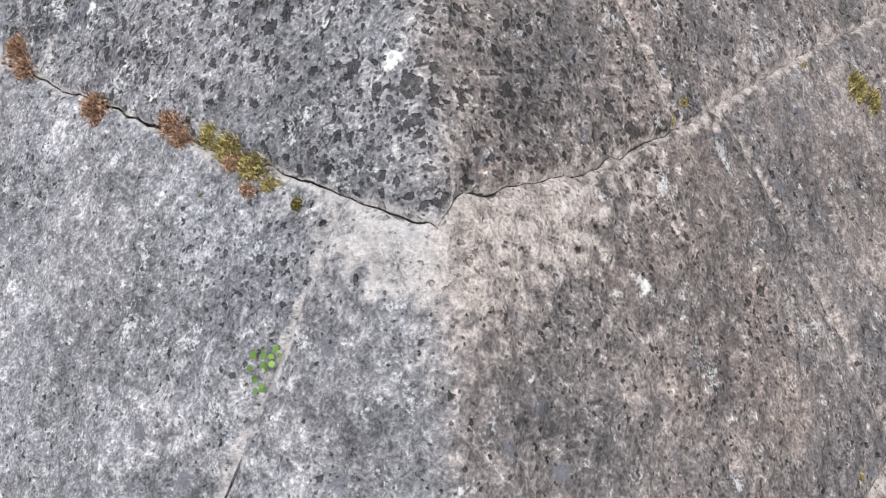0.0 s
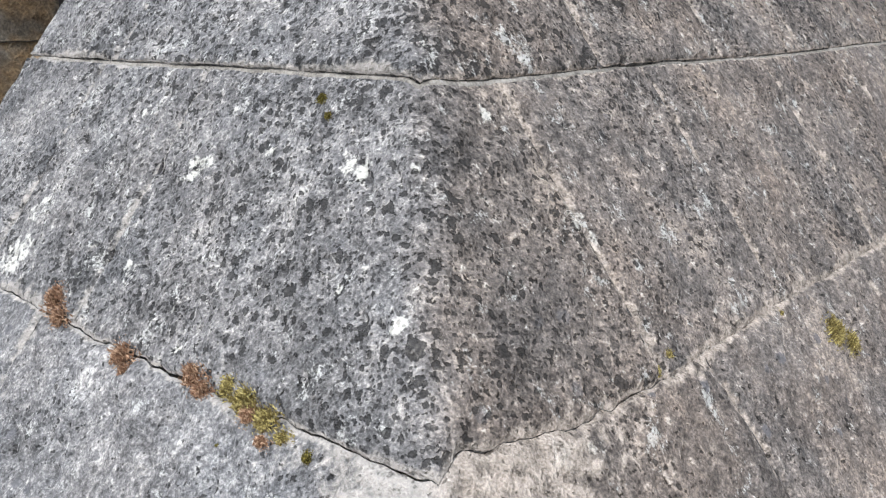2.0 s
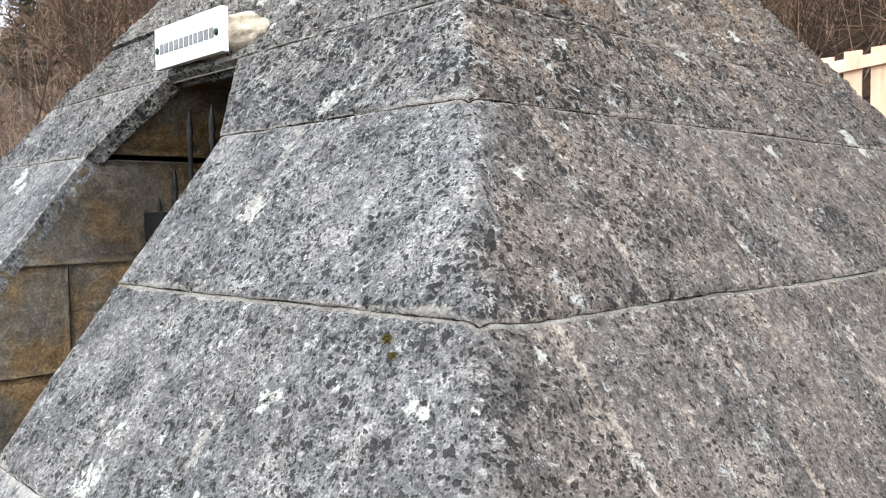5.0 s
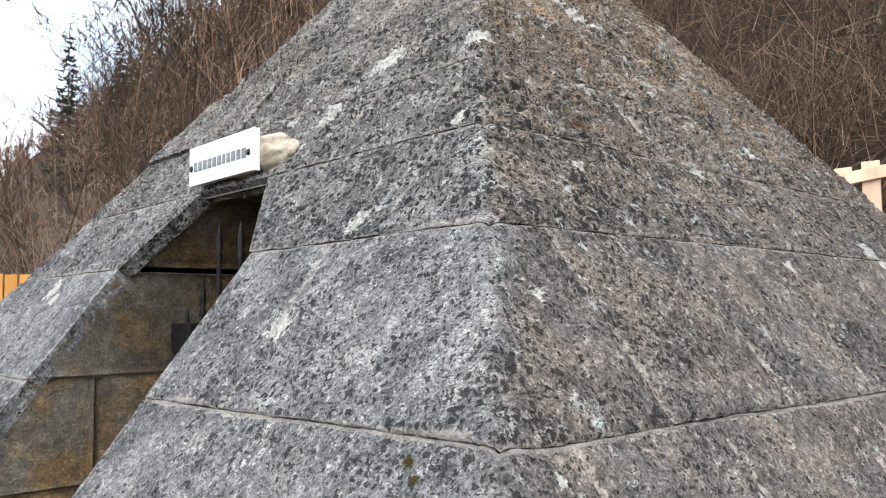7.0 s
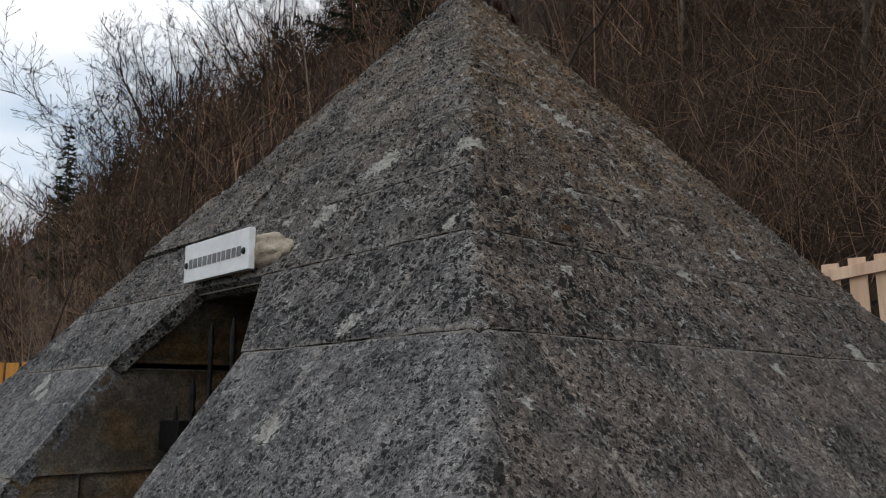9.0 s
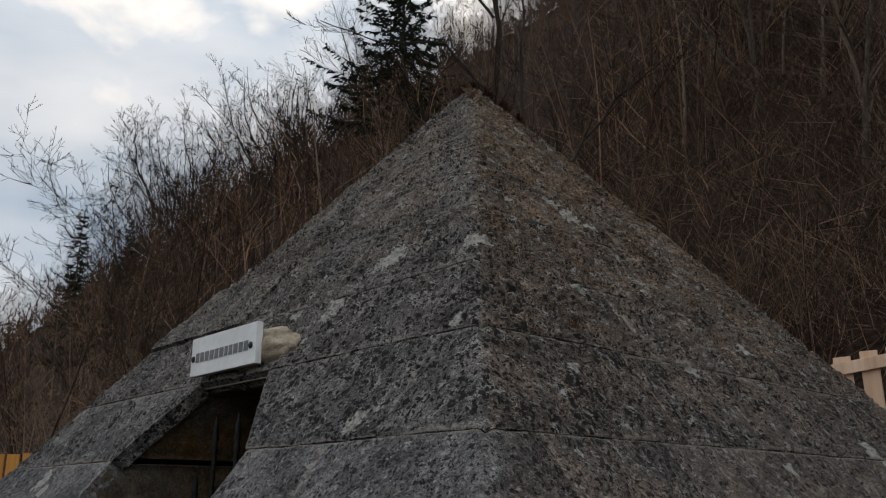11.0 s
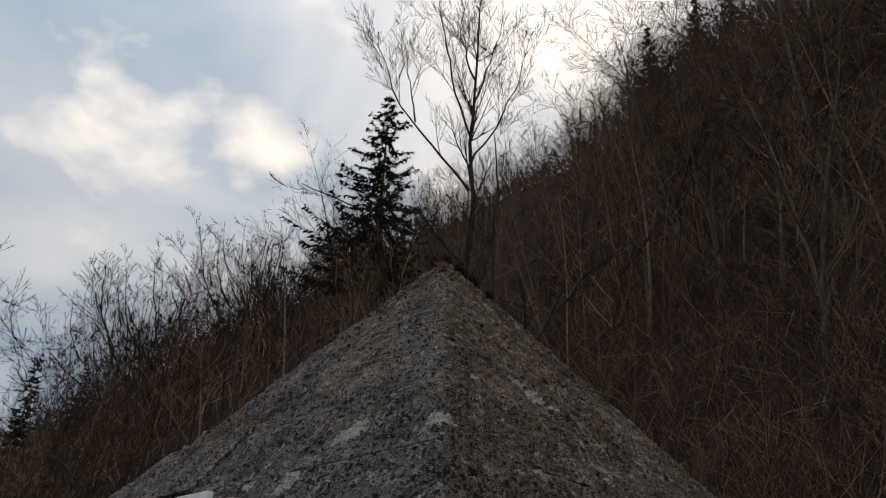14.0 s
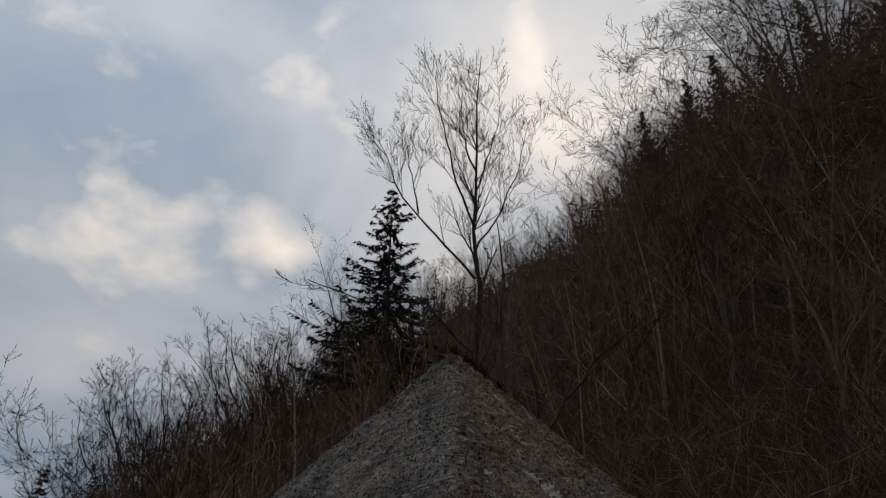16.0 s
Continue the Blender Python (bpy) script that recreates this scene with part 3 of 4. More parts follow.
def bed_mortar(z):
    """The struck mortar of one bed joint, set back behind the stones' faces."""
    for side in (-1, 1):
        h = H - z
        lo, hi = 0.0, 2 * HALF * h
        spans = [(lo, hi)]
        if side < 0 and z < J3 + 0.01:
            near, far = (DOOR_NEAR, DOOR_FAR) if z < J3 - 0.01 else (-0.272, 0.149)
            spans = [(lo, near + HALF * h), (far + HALF * h, hi)]
        for a, b in spans:
            v, f = [], []
            n = max(8, int((b - a) / 0.012))
            for i in range(n + 1):
                q = a + (b - a) * i / n
                mid = z + wander(side * q, z)
                base = len(v)
                for k, dz, d in ((0, -0.008, -0.013), (1, -0.0012, -0.0075), (2, 0.0012, -0.0075), (3, 0.008, -0.013)):
                    zz = mid + dz
                    d += 0.0018 * noise.noise(Vector((q * 40, z * 3, k * 0.5))) + 0.003 * min(0.0, noise.noise(Vector((q * 6, z * 3, 9.0))))
                    if q < 0.02:
                        d -= 0.009 * (1 - q / 0.02)
                    v.append(on_face(side, q - HALF * (H - zz), zz, d))
                if i:
                    f += [(base - 4 + k, base + k, base + k + 1, base - 3 + k) for k in range(3)]
            if side < 0:
                f = [t[::-1] for t in f]
            part_mesh("joint_mortar", mesh_from("joint_mortar", v, f, MORTAR, True), pyramid, "pale lime mortar struck into a bed joint")


for z0, *_ in COURSES[4:]:
    bed_mortar(z0)


def build_core():
    """The mortar bed behind the stones, open at the door, with plain rear faces."""
    v, f = [], []

    def quad(*pts):
        base = len(v)
        v.extend(pts)
        f.append(tuple(range(base, base + len(pts))))

    deep = -0.030
    for z0, z1, *_ in COURSES:
        for side in (-1, 1):
            spans = [(lambda z: -HALF * (H - z) + 0.012, lambda z: HALF * (H - z))]
            if side < 0 and z1 < J3 + 0.01:
                top = z1 > J3 - 0.01
                n_ = (lambda z: -0.495 + 0.213 * (z - J2) / (J3 - J2)) if top else (lambda z: DOOR_NEAR - 0.012)
                f_ = (lambda z: 0.335 - 0.176 * (z - J2) / (J3 - J2)) if top else (lambda z: DOOR_FAR + 0.012)
                spans = [(spans[0][0], n_), (f_, spans[0][1])]
            for a, b in spans:
                quad(on_face(side, a(z0), z0, deep), on_face(side, b(z0), z0, deep), on_face(side, b(z1), z1, deep), on_face(side, a(z1), z1, deep))
    top = Vector((0, 0, H - 0.03))
    w = K * H
    quad(Vector((w, 0, 0)), Vector((0, w, 0)), top)
    quad(Vector((0, w, 0)), Vector((-w, 0, 0)), top)
    part_mesh("mortar_bed", mesh_from("mortar_bed", v, f, MORTAR), pyramid, "grey lime mortar behind the stones")


build_core()


def in_door(c, u, z):
    """A point of the passage: c runs outwards, square to the door's face."""
    return Vector((-c / 2 - u * R2, -c / 2 + u * R2, z))


def jamb_stone(u_of, z0, z1, c_front, c_back, name="jamb_stone", sign=1, step=0.02):
    """A dressed stone of the passage's side; c_front and c_back are functions of z."""
    nz, nx = max(2, int((z1 - z0) / step)), max(3, int((c_front((z0 + z1) / 2) - c_back((z0 + z1) / 2)) / 1.41 / step))
    seed = random.random() * 40
    verts = []
    for j in range(nz + 1):
        fz = j / nz
        z = z0 + 0.002 + (z1 - z0 - 0.004) * fz
        a, b = c_back(z) + 0.004, c_front(z) - 0.004
        for i in range(nx + 1):
            fx = i / nx
            c = a + (b - a) * fx
            e = min(c - a, b - c, (z - z0), (z1 - z))
            p = Vector((c, z, seed))
            bow = 0.004 * noise.noise(p * 9) + 0.003 * noise.noise(p * 40) + 0.003 * math.exp(-max(e, 0) / 0.004)
            verts.append(in_door(c, u_of(z) + sign * bow, z))
    w = nx + 1
    faces = [(j * w + i, j * w + i + 1, (j + 1) * w + i + 1, (j + 1) * w + i) for j in range(nz) for i in range(nx)]
    ring = [i for i in range(w)] + [j * w + nx for j in range(1, nz + 1)] + [nz * w + i for i in range(nx - 1, -1, -1)] + [j * w for j in range(nz - 1, 0, -1)]
    back = len(verts)
    verts += [verts[r] + DIR[-1] * (0.04 * sign) for r in ring]
    m = len(ring)
    faces += [(ring[t], ring[(t + 1) % m], back + (t + 1) % m, back + t) for t in range(m)]
    part_mesh(name, mesh_from(name, verts, faces, JAMB, True), pyramid)


def slab(name, pts, material, label=""):
    """A plain convex slab between two rings of four points."""
    f = [(0, 1, 2, 3), (7, 6, 5, 4), (0, 4, 5, 1), (1, 5, 6, 2), (2, 6, 7, 3), (3, 7, 4, 0)]
    part_mesh(name, mesh_from(name, pts, f, material), pyramid, label)


def face_c(z):
    return K * (H - z) - 0.01


def flat(value):
    return lambda z: value


BACK_C = 0.55
slab("jamb_bed", [in_door(c, u, z) for u in (DOOR_FAR + 0.013, DOOR_FAR + 0.05) for c, z in ((3.70, 0.0), (BACK_C, 0.0), (BACK_C, 1.72), (1.83, 1.72))], MORTAR)
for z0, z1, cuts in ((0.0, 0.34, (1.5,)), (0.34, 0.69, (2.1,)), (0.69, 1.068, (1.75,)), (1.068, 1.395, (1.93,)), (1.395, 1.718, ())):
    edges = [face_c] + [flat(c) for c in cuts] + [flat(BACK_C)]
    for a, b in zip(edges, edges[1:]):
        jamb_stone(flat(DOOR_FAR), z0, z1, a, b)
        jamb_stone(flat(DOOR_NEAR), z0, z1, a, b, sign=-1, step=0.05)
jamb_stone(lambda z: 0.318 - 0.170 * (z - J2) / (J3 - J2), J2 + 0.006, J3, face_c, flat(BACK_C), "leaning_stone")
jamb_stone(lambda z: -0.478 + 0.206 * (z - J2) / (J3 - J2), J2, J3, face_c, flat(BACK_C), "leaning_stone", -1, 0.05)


zc = J3 - 0.030
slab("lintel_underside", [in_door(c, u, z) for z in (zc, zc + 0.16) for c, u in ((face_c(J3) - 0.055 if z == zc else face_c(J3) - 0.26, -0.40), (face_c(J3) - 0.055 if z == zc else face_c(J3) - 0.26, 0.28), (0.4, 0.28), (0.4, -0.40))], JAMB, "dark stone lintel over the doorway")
# assumed rear wall, coloured near-black for the passage's shade
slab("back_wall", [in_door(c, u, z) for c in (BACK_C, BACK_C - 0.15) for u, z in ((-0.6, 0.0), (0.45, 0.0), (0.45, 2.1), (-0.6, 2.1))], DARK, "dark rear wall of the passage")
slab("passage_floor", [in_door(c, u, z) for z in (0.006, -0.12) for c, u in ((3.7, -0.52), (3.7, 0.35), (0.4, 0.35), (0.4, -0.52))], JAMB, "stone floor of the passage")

# ---------------------------------------------------------------- name plate, gate
SIGN_C = 1.60


def build_sign():
    m = Matrix.Translation(in_door(SIGN_C, -0.042, 2.047)) @ Matrix.Rotation(radians(-45), 4, 'Z')
    sign = thing("name_plate", "white marble name plate bolted above the doorway", "sign")
    sign.matrix_world = m
    # local x runs along the wall towards the near edge, -y out of it
    part("plate", box_bm(0.402, 0.022, 0.124, 0.0025, Matrix.Translation((-0.014, 0, 0))), PLATE, sign)
    for x in (-0.197, 0.160):
        bm = bmesh.new()
        bmesh.ops.create_uvsphere(bm, u_segments=12, v_segments=8, radius=0.0105)
        bmesh.ops.scale(bm, vec=(1, 0.5, 1), verts=bm.verts)
        bmesh.ops.translate(bm, vec=(x, -0.0125, -0.006), verts=bm.verts)
        part("bolt", bm, BOLT, sign, "dark green oxidised bolt head", True)
    x = -0.178
    rnd = random.Random(5)
    for i in range(11):
        w = rnd.uniform(0.016, 0.023)
        part("letter_bar", box_bm(w, 0.003, 0.029, 0.0006, Matrix.Translation((x + w / 2, -0.0122, -0.004))), LETTER, sign)
        x += w + 0.0092
    rock = bmesh.new()
    bmesh.ops.create_icosphere(rock, subdivisions=4, radius=1.0)
    for v in rock.verts:
        n = 1 + 0.22 * noise.noise(v.co * 1.6) + 0.10 * noise.noise(v.co * 5)
        v.co = Vector((v.co.x * 0.275, v.co.y * 0.055, v.co.z * 0.062)) * n
    me_m = Matrix.Translation(in_door(SIGN_C - 0.085, -0.09, 2.042)) @ Matrix.Rotation(radians(-45), 4, 'Z')
    bmesh.ops.transform(rock, matrix=me_m, verts=rock.verts)
    ob = part("mortar_bedding", rock, PALE, None, "", True)
    tagged(ob, "pale rough mortar lump bedding the name plate", "mortar")


build_sign()


def build_gate():
    """An iron gate in the passage, its bars ending in spear tips."""
    gate = thing("iron_gate", "black wrought iron gate with spear tips in the doorway", "gate")
    c = 1.55
    turn = Matrix.Rotation(radians(-45), 4, 'Z')
    for u, top in ((-0.40, 1.68), (-0.30, 1.80), (-0.19, 1.86), (-0.08, 1.86), (0.055, 1.86), (0.16, 1.69), (0.27, 1.60)):
        t = Tubes()
        p = in_door(c, u, 0.0)
        t.tube([p + Vector((0, 0, z)) for z in (0.03, 0.9, top - 0.10)], [0.0075] * 3, 8)
        t.tube([p + Vector((0, 0, z)) for z in (top - 0.12, top - 0.105, top - 0.09, top - 0.07, top - 0.03, top)], [0.007, 0.012, 0.007, 0.011, 0.007, 0.001], 8)
        part_mesh("bar", t.mesh("bar", IRON), gate)
    for z in (0.12, 0.85, 1.50):
        m = Matrix.Translation(in_door(c, -0.085, z)) @ turn
        part("rail", box_bm(0.80, 0.012, 0.035, 0.002, m), IRON, gate)
    for u in (-0.48, 0.31):
        m = Matrix.Translation(in_door(c, u, 0.78)) @ turn
        part("stile", box_bm(0.025, 0.02, 1.50, 0.002, m), IRON, gate)
    m = Matrix.Translation(in_door(c + 0.02, 0.24, 1.505)) @ turn
    part("lock_box", box_bm(0.13, 0.05, 0.095, 0.004, m), IRON, gate)


build_gate()

# ---------------------------------------------------------------- moss on the stones


def tuft(name, side, u, z, r, material, label, category, seed, count=0, long=0.5):
    """A low cushion of many short blades."""
    rnd = random.Random(seed)
    v, f = [], []
    for _ in range(count or int(420 + 30000 * r)):
        a, k = rnd.uniform(0, 2 * math.pi), min(1.35, abs(rnd.gauss(0.0, 0.62)))
        du, dz = r * k * math.cos(a), r * k * math.sin(a) * 0.62
        dome = r * 0.42 * max(0.0, 1 - k * k)
        base = on_face(side, u + du, z + dz, -0.003 + dome * rnd.uniform(0.2, 1.0))
        out = NORM[side] * rnd.uniform(0.4, 1.0) + DIR[side] * rnd.uniform(-1.6, 1.6) + Vector((0, 0, rnd.uniform(-1.3, 1.3)))
        out = out.normalized() * r * long * rnd.uniform(0.3, 0.8)
        across = out.cross(Vector((rnd.uniform(-1, 1), rnd.uniform(-1, 1), rnd.uniform(-1, 1)))).normalized() * max(0.0007, r * 0.027)
        b = len(v)
        v += [base - across, base + across, base + out * 0.6 + across * 0.9, base + out, base + out * 0.6 - across * 0.9]
        f.append((b, b + 1, b + 2, b + 3, b + 4))
    ob = new(name, mesh_from(name, v, f, material))
    tagged(ob, label, category, "moss on the pyramid")


for i, (u, z, r) in enumerate(((-1.075, 1.085, 0.026), (-1.11, 1.07, 0.022), (-1.293, 1.064, 0.024), (-1.312, 1.052, 0.016), (-1.435, 1.080, 0.021), (-1.46, 1.070, 0.017), (-1.585, 1.056, 0.013), (-1.55, 1.070, 0.016))):
    tuft("moss_tuft", -1, u, z, r, MOSS_R, "rusty brown dry moss tuft in a stone joint", "moss", 20 + i)
for i, (u, z, r) in enumerate(((-1.500, 1.083, 0.015), (-1.535, 1.080, 0.021), (-1.575, 1.074, 0.019), (-1.61, 1.066, 0.012))):
    tuft("moss_tuft", -1, u, z, r, MOSS_Y, "yellowish moss tuft in a stone joint", "moss", 40 + i)
for i, (side, u, z, r) in enumerate(((1, -0.970, 0.990, 0.029), (1, -0.940, 0.968, 0.024), (1, -1.093, 1.045, 0.009), (1, -1.405, 1.076, 0.011), (1, -1.44, 1.07, 0.007), (1, -1.455, 1.085, 0.006), (1, -1.429, 0.708, 0.010),
                                     (-1, -1.411, 1.371, 0.008), (-1, -1.44, 1.352, 0.008), (-1, -1.68, 1.189, 0.004))):
    tuft("moss_tuft", side, u, z, r, MOSS_G if i > 6 else MOSS_Y, "olive green moss cushion on the stone", "moss", 60 + i)
for i, (side, u, z, r) in enumerate(((1, -0.746, 2.022, 0.022), (1, -0.008, 2.685, 0.026), (1, -0.12, 3.28, 0.03), (-1, -0.1, 3.27, 0.03), (-1, -1.526, 1.037, 0.006), (-1, -1.655, 1.040, 0.008), (-1, -1.738, 1.034, 0.007), (-1, -1.652, 1.062, 0.009))):
    tuft("moss_tuft", side, u, z, r, MOSS_R if i < 4 else MOSS_G, "dark brown moss on the stone", "moss", 80 + i, 0, 0.3)


for i, (side, u, z, r) in enumerate(((1, 0.03, 3.33, 0.040), (1, 0.085, 3.27, 0.036), (1, 0.13, 3.21, 0.030), (-1, 0.02, 3.355, 0.034), (1, -0.02, 3.365, 0.030))):
    tuft("twig_tuft", side, u, z, r, DRY, "dead reddish twigs and moss lodged at the apex", "twigs", 120 + i, 160, 1.7)


def seedling():
    """A tiny green plant in the joint under the mossy course."""
    rnd = random.Random(8)
    v, f = [], []
    for _ in range(26):
        u, z = -1.698 + rnd.uniform(-0.014, 0.014), 0.956 + rnd.uniform(-0.018, 0.016)
        p = on_face(-1, u, z, rnd.uniform(0.001, 0.010))
        a = (DIR[-1] * rnd.uniform(-1, 1) + NORM[-1] * 0.4 + Vector((0, 0, rnd.uniform(-1, 1)))).normalized() * rnd.uniform(0.004, 0.007)
        c = a.cross(NORM[-1]).normalized() * a.length * 0.55
        b = len(v)
        v += [p, p + a * 0.4 + c, p + a * 0.9 + c * 0.6, p + a * 1.1, p + a * 0.9 - c * 0.6, p + a * 0.4 - c]
        f.append(tuple(range(b, b + 6)))
    ob = new("seedling", mesh_from("seedling", v, f, LEAF))
    tagged(ob, "small fresh green seedling in a stone joint", "plant")


seedling()

# ---------------------------------------------------------------- fences


def picket_fence(name, label, start, end, height, pitch, wide, material, rails=(0.30, 0.80), lean=0.0):
    a, b = Vector((*start, 0)), Vector((*end, 0))
    d = b - a
    n = int(d.length / pitch)
    fence = thing(name, label, "fence")
    rz = math.atan2(d.y, d.x)
    rnd = random.Random(11)
    me = None
    for i in range(n + 1):
        p = a + d * (i / n)
        g = ground_z(p.x, p.y)
        if me is None:
            bm = box_bm(wide, 0.022, 1.0, 0.0015)
            me = bpy.data.meshes.new("picket")
            bm.to_mesh(me)
            bm.free()
            me.materials.append(material)
        ob = new("picket", me)
        ob.parent = fence
        h = height + rnd.uniform(-0.012, 0.012)
        ob.matrix_basis = Matrix.Translation((p.x, p.y, g - 0.03 + h / 2)) @ Matrix.Rotation(rz, 4, 'Z') @ Matrix.Rotation(rnd.uniform(-0.008, 0.008), 4, 'Y') @ Matrix.Diagonal((1, 1, h, 1))
    off = Vector((-d.y, d.x, 0)).normalized() * 0.027
    if off.y > 0:
        off = -off
    for k in rails:
        for i in range(0, n, 12):
            j = min(i + 12, n)
            p, q = a + d * (i / n), a + d * (j / n)
            p.z, q.z = ground_z(p.x, p.y) + height * k, ground_z(q.x, q.y) + height * k
            m = (q - p)
            rot = m.to_track_quat('X', 'Z').to_matrix().to_4x4()
            part("rail", box_bm(m.length, 0.03, 0.085, 0.002, Matrix.Translation((p + q) / 2 + off) @ rot), material, fence)
            part("post", box_bm(0.09, 0.09, height * 0.95, 0.003, Matrix.Translation((p.x - off.x * 2.2, p.y - off.y * 2.2, ground_z(p.x, p.y) + height * 0.47)) @ Matrix.Rotation(rz, 4, 'Z')), material, fence)


picket_fence("picket_fence", "new pale larch picket fence on the slope", (1.7, 3.35), (4.6, 0.9), 0.93, 0.17, 0.115, FRESH, (0.25, 0.88))
picket_fence("board_fence", "orange oiled board fence beyond the pyramid", (-10.5, 7.6), (-3.0, 8.2), 2.25, 0.20, 0.165, ORANGE, (0.3, 0.82))

# ---------------------------------------------------------------- trees


def grow(t, rnd, p, d, length, r, level, spread, sides, upward, seg=5, kids=(7, 6, 4), thin=0.55, flat_from=2, least=0.006, low=0.16):
    """One limb and, from it, its twigs."""
    pts, radii = [p.copy()], [r]
    d = d.normalized()
    step = length / seg
    for i in range(seg):
        d = (d + Vector((rnd.uniform(-1, 1), rnd.uniform(-1, 1), rnd.uniform(-0.6, 1))) * (0.13 if level else 0.06) + Vector((0, 0, upward))).normalized()
        pts.append(pts[-1] + d * step)
        radii.append(max(r * (1 - 0.86 * (i + 1) / seg), least * 0.7))
    if level >= flat_from:
        if level >= len(kids):
            pts, radii = [pts[0], pts[-1]], [radii[0], least * 0.5]
        t[1].ribbon(pts, radii)
    else:
        t[min(level, 1)].tube(pts, radii, sides)
    if level >= len(kids):
        return
    for i in range(kids[level]):
        k = rnd.uniform(0.2 if level else low, 0.98)
        x = k * seg
        j = min(int(x), seg - 1)
        q = pts[j].lerp(pts[j + 1], x - j)
        axis = (pts[j + 1] - pts[j]).normalized()
        side = Vector((rnd.uniform(-1, 1), rnd.uniform(-1, 1), rnd.uniform(-0.3, 0.5)))
        side = (side - axis * side.dot(axis)).normalized()
        a = spread * rnd.uniform(0.6, 1.3)
        grow(t, rnd, q, axis * math.cos(a) + side * math.sin(a), length * thin * (1.15 - 0.6 * k) * rnd.uniform(0.7, 1.2), max(radii[j] * 0.55, least), level + 1, spread, 3, upward * 1.1, max(seg - 1, 2) if level else max(seg - 2, 3), kids, thin, flat_from, least)


def bare_tree(seed, height, radius, kids, spread=0.65, thin=0.5, stems=1, lean=0.12, least=0.006):
    """Meshes of a leafless tree: trunk, and crown of limbs and twigs."""
    rnd = random.Random(seed)
    t = (Tubes(), Tubes())
    for s in range(stems):
        d = Vector((rnd.uniform(-lean, lean), rnd.uniform(-lean, lean), 1)) if s == 0 else Vector(((0.0, -0.42, 0.13)[s % 3], rnd.uniform(-0.15, 0.15), 1))
        grow(t, rnd, Vector((0, 0, -0.3)), d, height * (1 if s == 0 else rnd.uniform(0.65, 0.9)), radius * (1 if s == 0 else 0.6), 0, spread, 6, 0.03, 7, kids, thin, 2, least)
    return t[0].mesh("trunk", BARK), t[1].mesh("crown", TWIG)


def plant_tree(meshes, x, y, scale, turn, label, group="", sink=0.0, name="bare_tree", category="tree"):
    ob = thing(name, label, category, group)
    ob.matrix_basis = Matrix.Translation((x, y, ground_z(x, y) - (sink if y < 12 else 0.4))) @ Matrix.Rotation(turn, 4, 'Z') @ Matrix.Scale(scale, 4)
    for me in meshes:
        part_mesh(me.name.split(".")[0], me, ob)
    return ob


def spruce(seed, height, radius):
    """A conifer: a trunk and drooping whorls set with needle sprays."""
    rnd = random.Random(seed)
    trunk, crown = Tubes(), Tubes()
    trunk.tube([Vector((0, 0, z * height)) for z in (-0.03, 0.3, 0.7, 1.0)], [0.16 * height / 14, 0.12 * height / 14, 0.06 * height / 14, 0.01], 7)
    v, f = [], []
    z = 0.2 * height
    while z < height * 0.985:
        k = 1 - z / height
        reach = radius * (k ** 0.85) * rnd.uniform(0.65, 1.12) + 0.12
        for i in range(rnd.randint(5, 7)):
            a = rnd.uniform(0, 2 * math.pi)
            out = Vector((math.cos(a), math.sin(a), 0))
            L = reach * rnd.uniform(0.6, 1.15)
            pts = [Vector((0, 0, z)) + out * (L * s) + Vector((0, 0, L * (-0.48 * s + 0.46 * s * s))) for s in (0, 0.35, 0.7, 1.0)]
            trunk.tube(pts, [0.03 * k + 0.008, 0.02 * k + 0.006, 0.01, 0.004], 3)
            for _ in range(int(8 + 26 * L)):
                s = rnd.uniform(0.12, 1.0)
                q = Vector((0, 0, z)) + out * (L * s) + Vector((0, 0, L * (-0.48 * s + 0.46 * s * s)))
                side = out.cross(Vector((0, 0, 1))) * rnd.uniform(-1, 1) + out * rnd.uniform(0.1, 0.9) + Vector((0, 0, rnd.uniform(-0.9, 0.15)))
                side = side.normalized() * rnd.uniform(0.14, 0.36) * (0.6 + 0.6 * k)
                w = side.cross(Vector((rnd.uniform(-1, 1), rnd.uniform(-1, 1), rnd.uniform(-1, 1)))).normalized() * rnd.uniform(0.025, 0.05)
                b = len(v)
                v += [q - w * 0.6, q + w * 0.6, q + side * 0.6 + w, q + side, q + side * 0.6 - w]
                f.append((b, b + 1, b + 2, b + 3, b + 4))
        z += height * 0.023 * rnd.uniform(0.7, 1.4)
    return trunk.mesh("trunk", BARK), mesh_from("crown", v, f, NEEDLE)


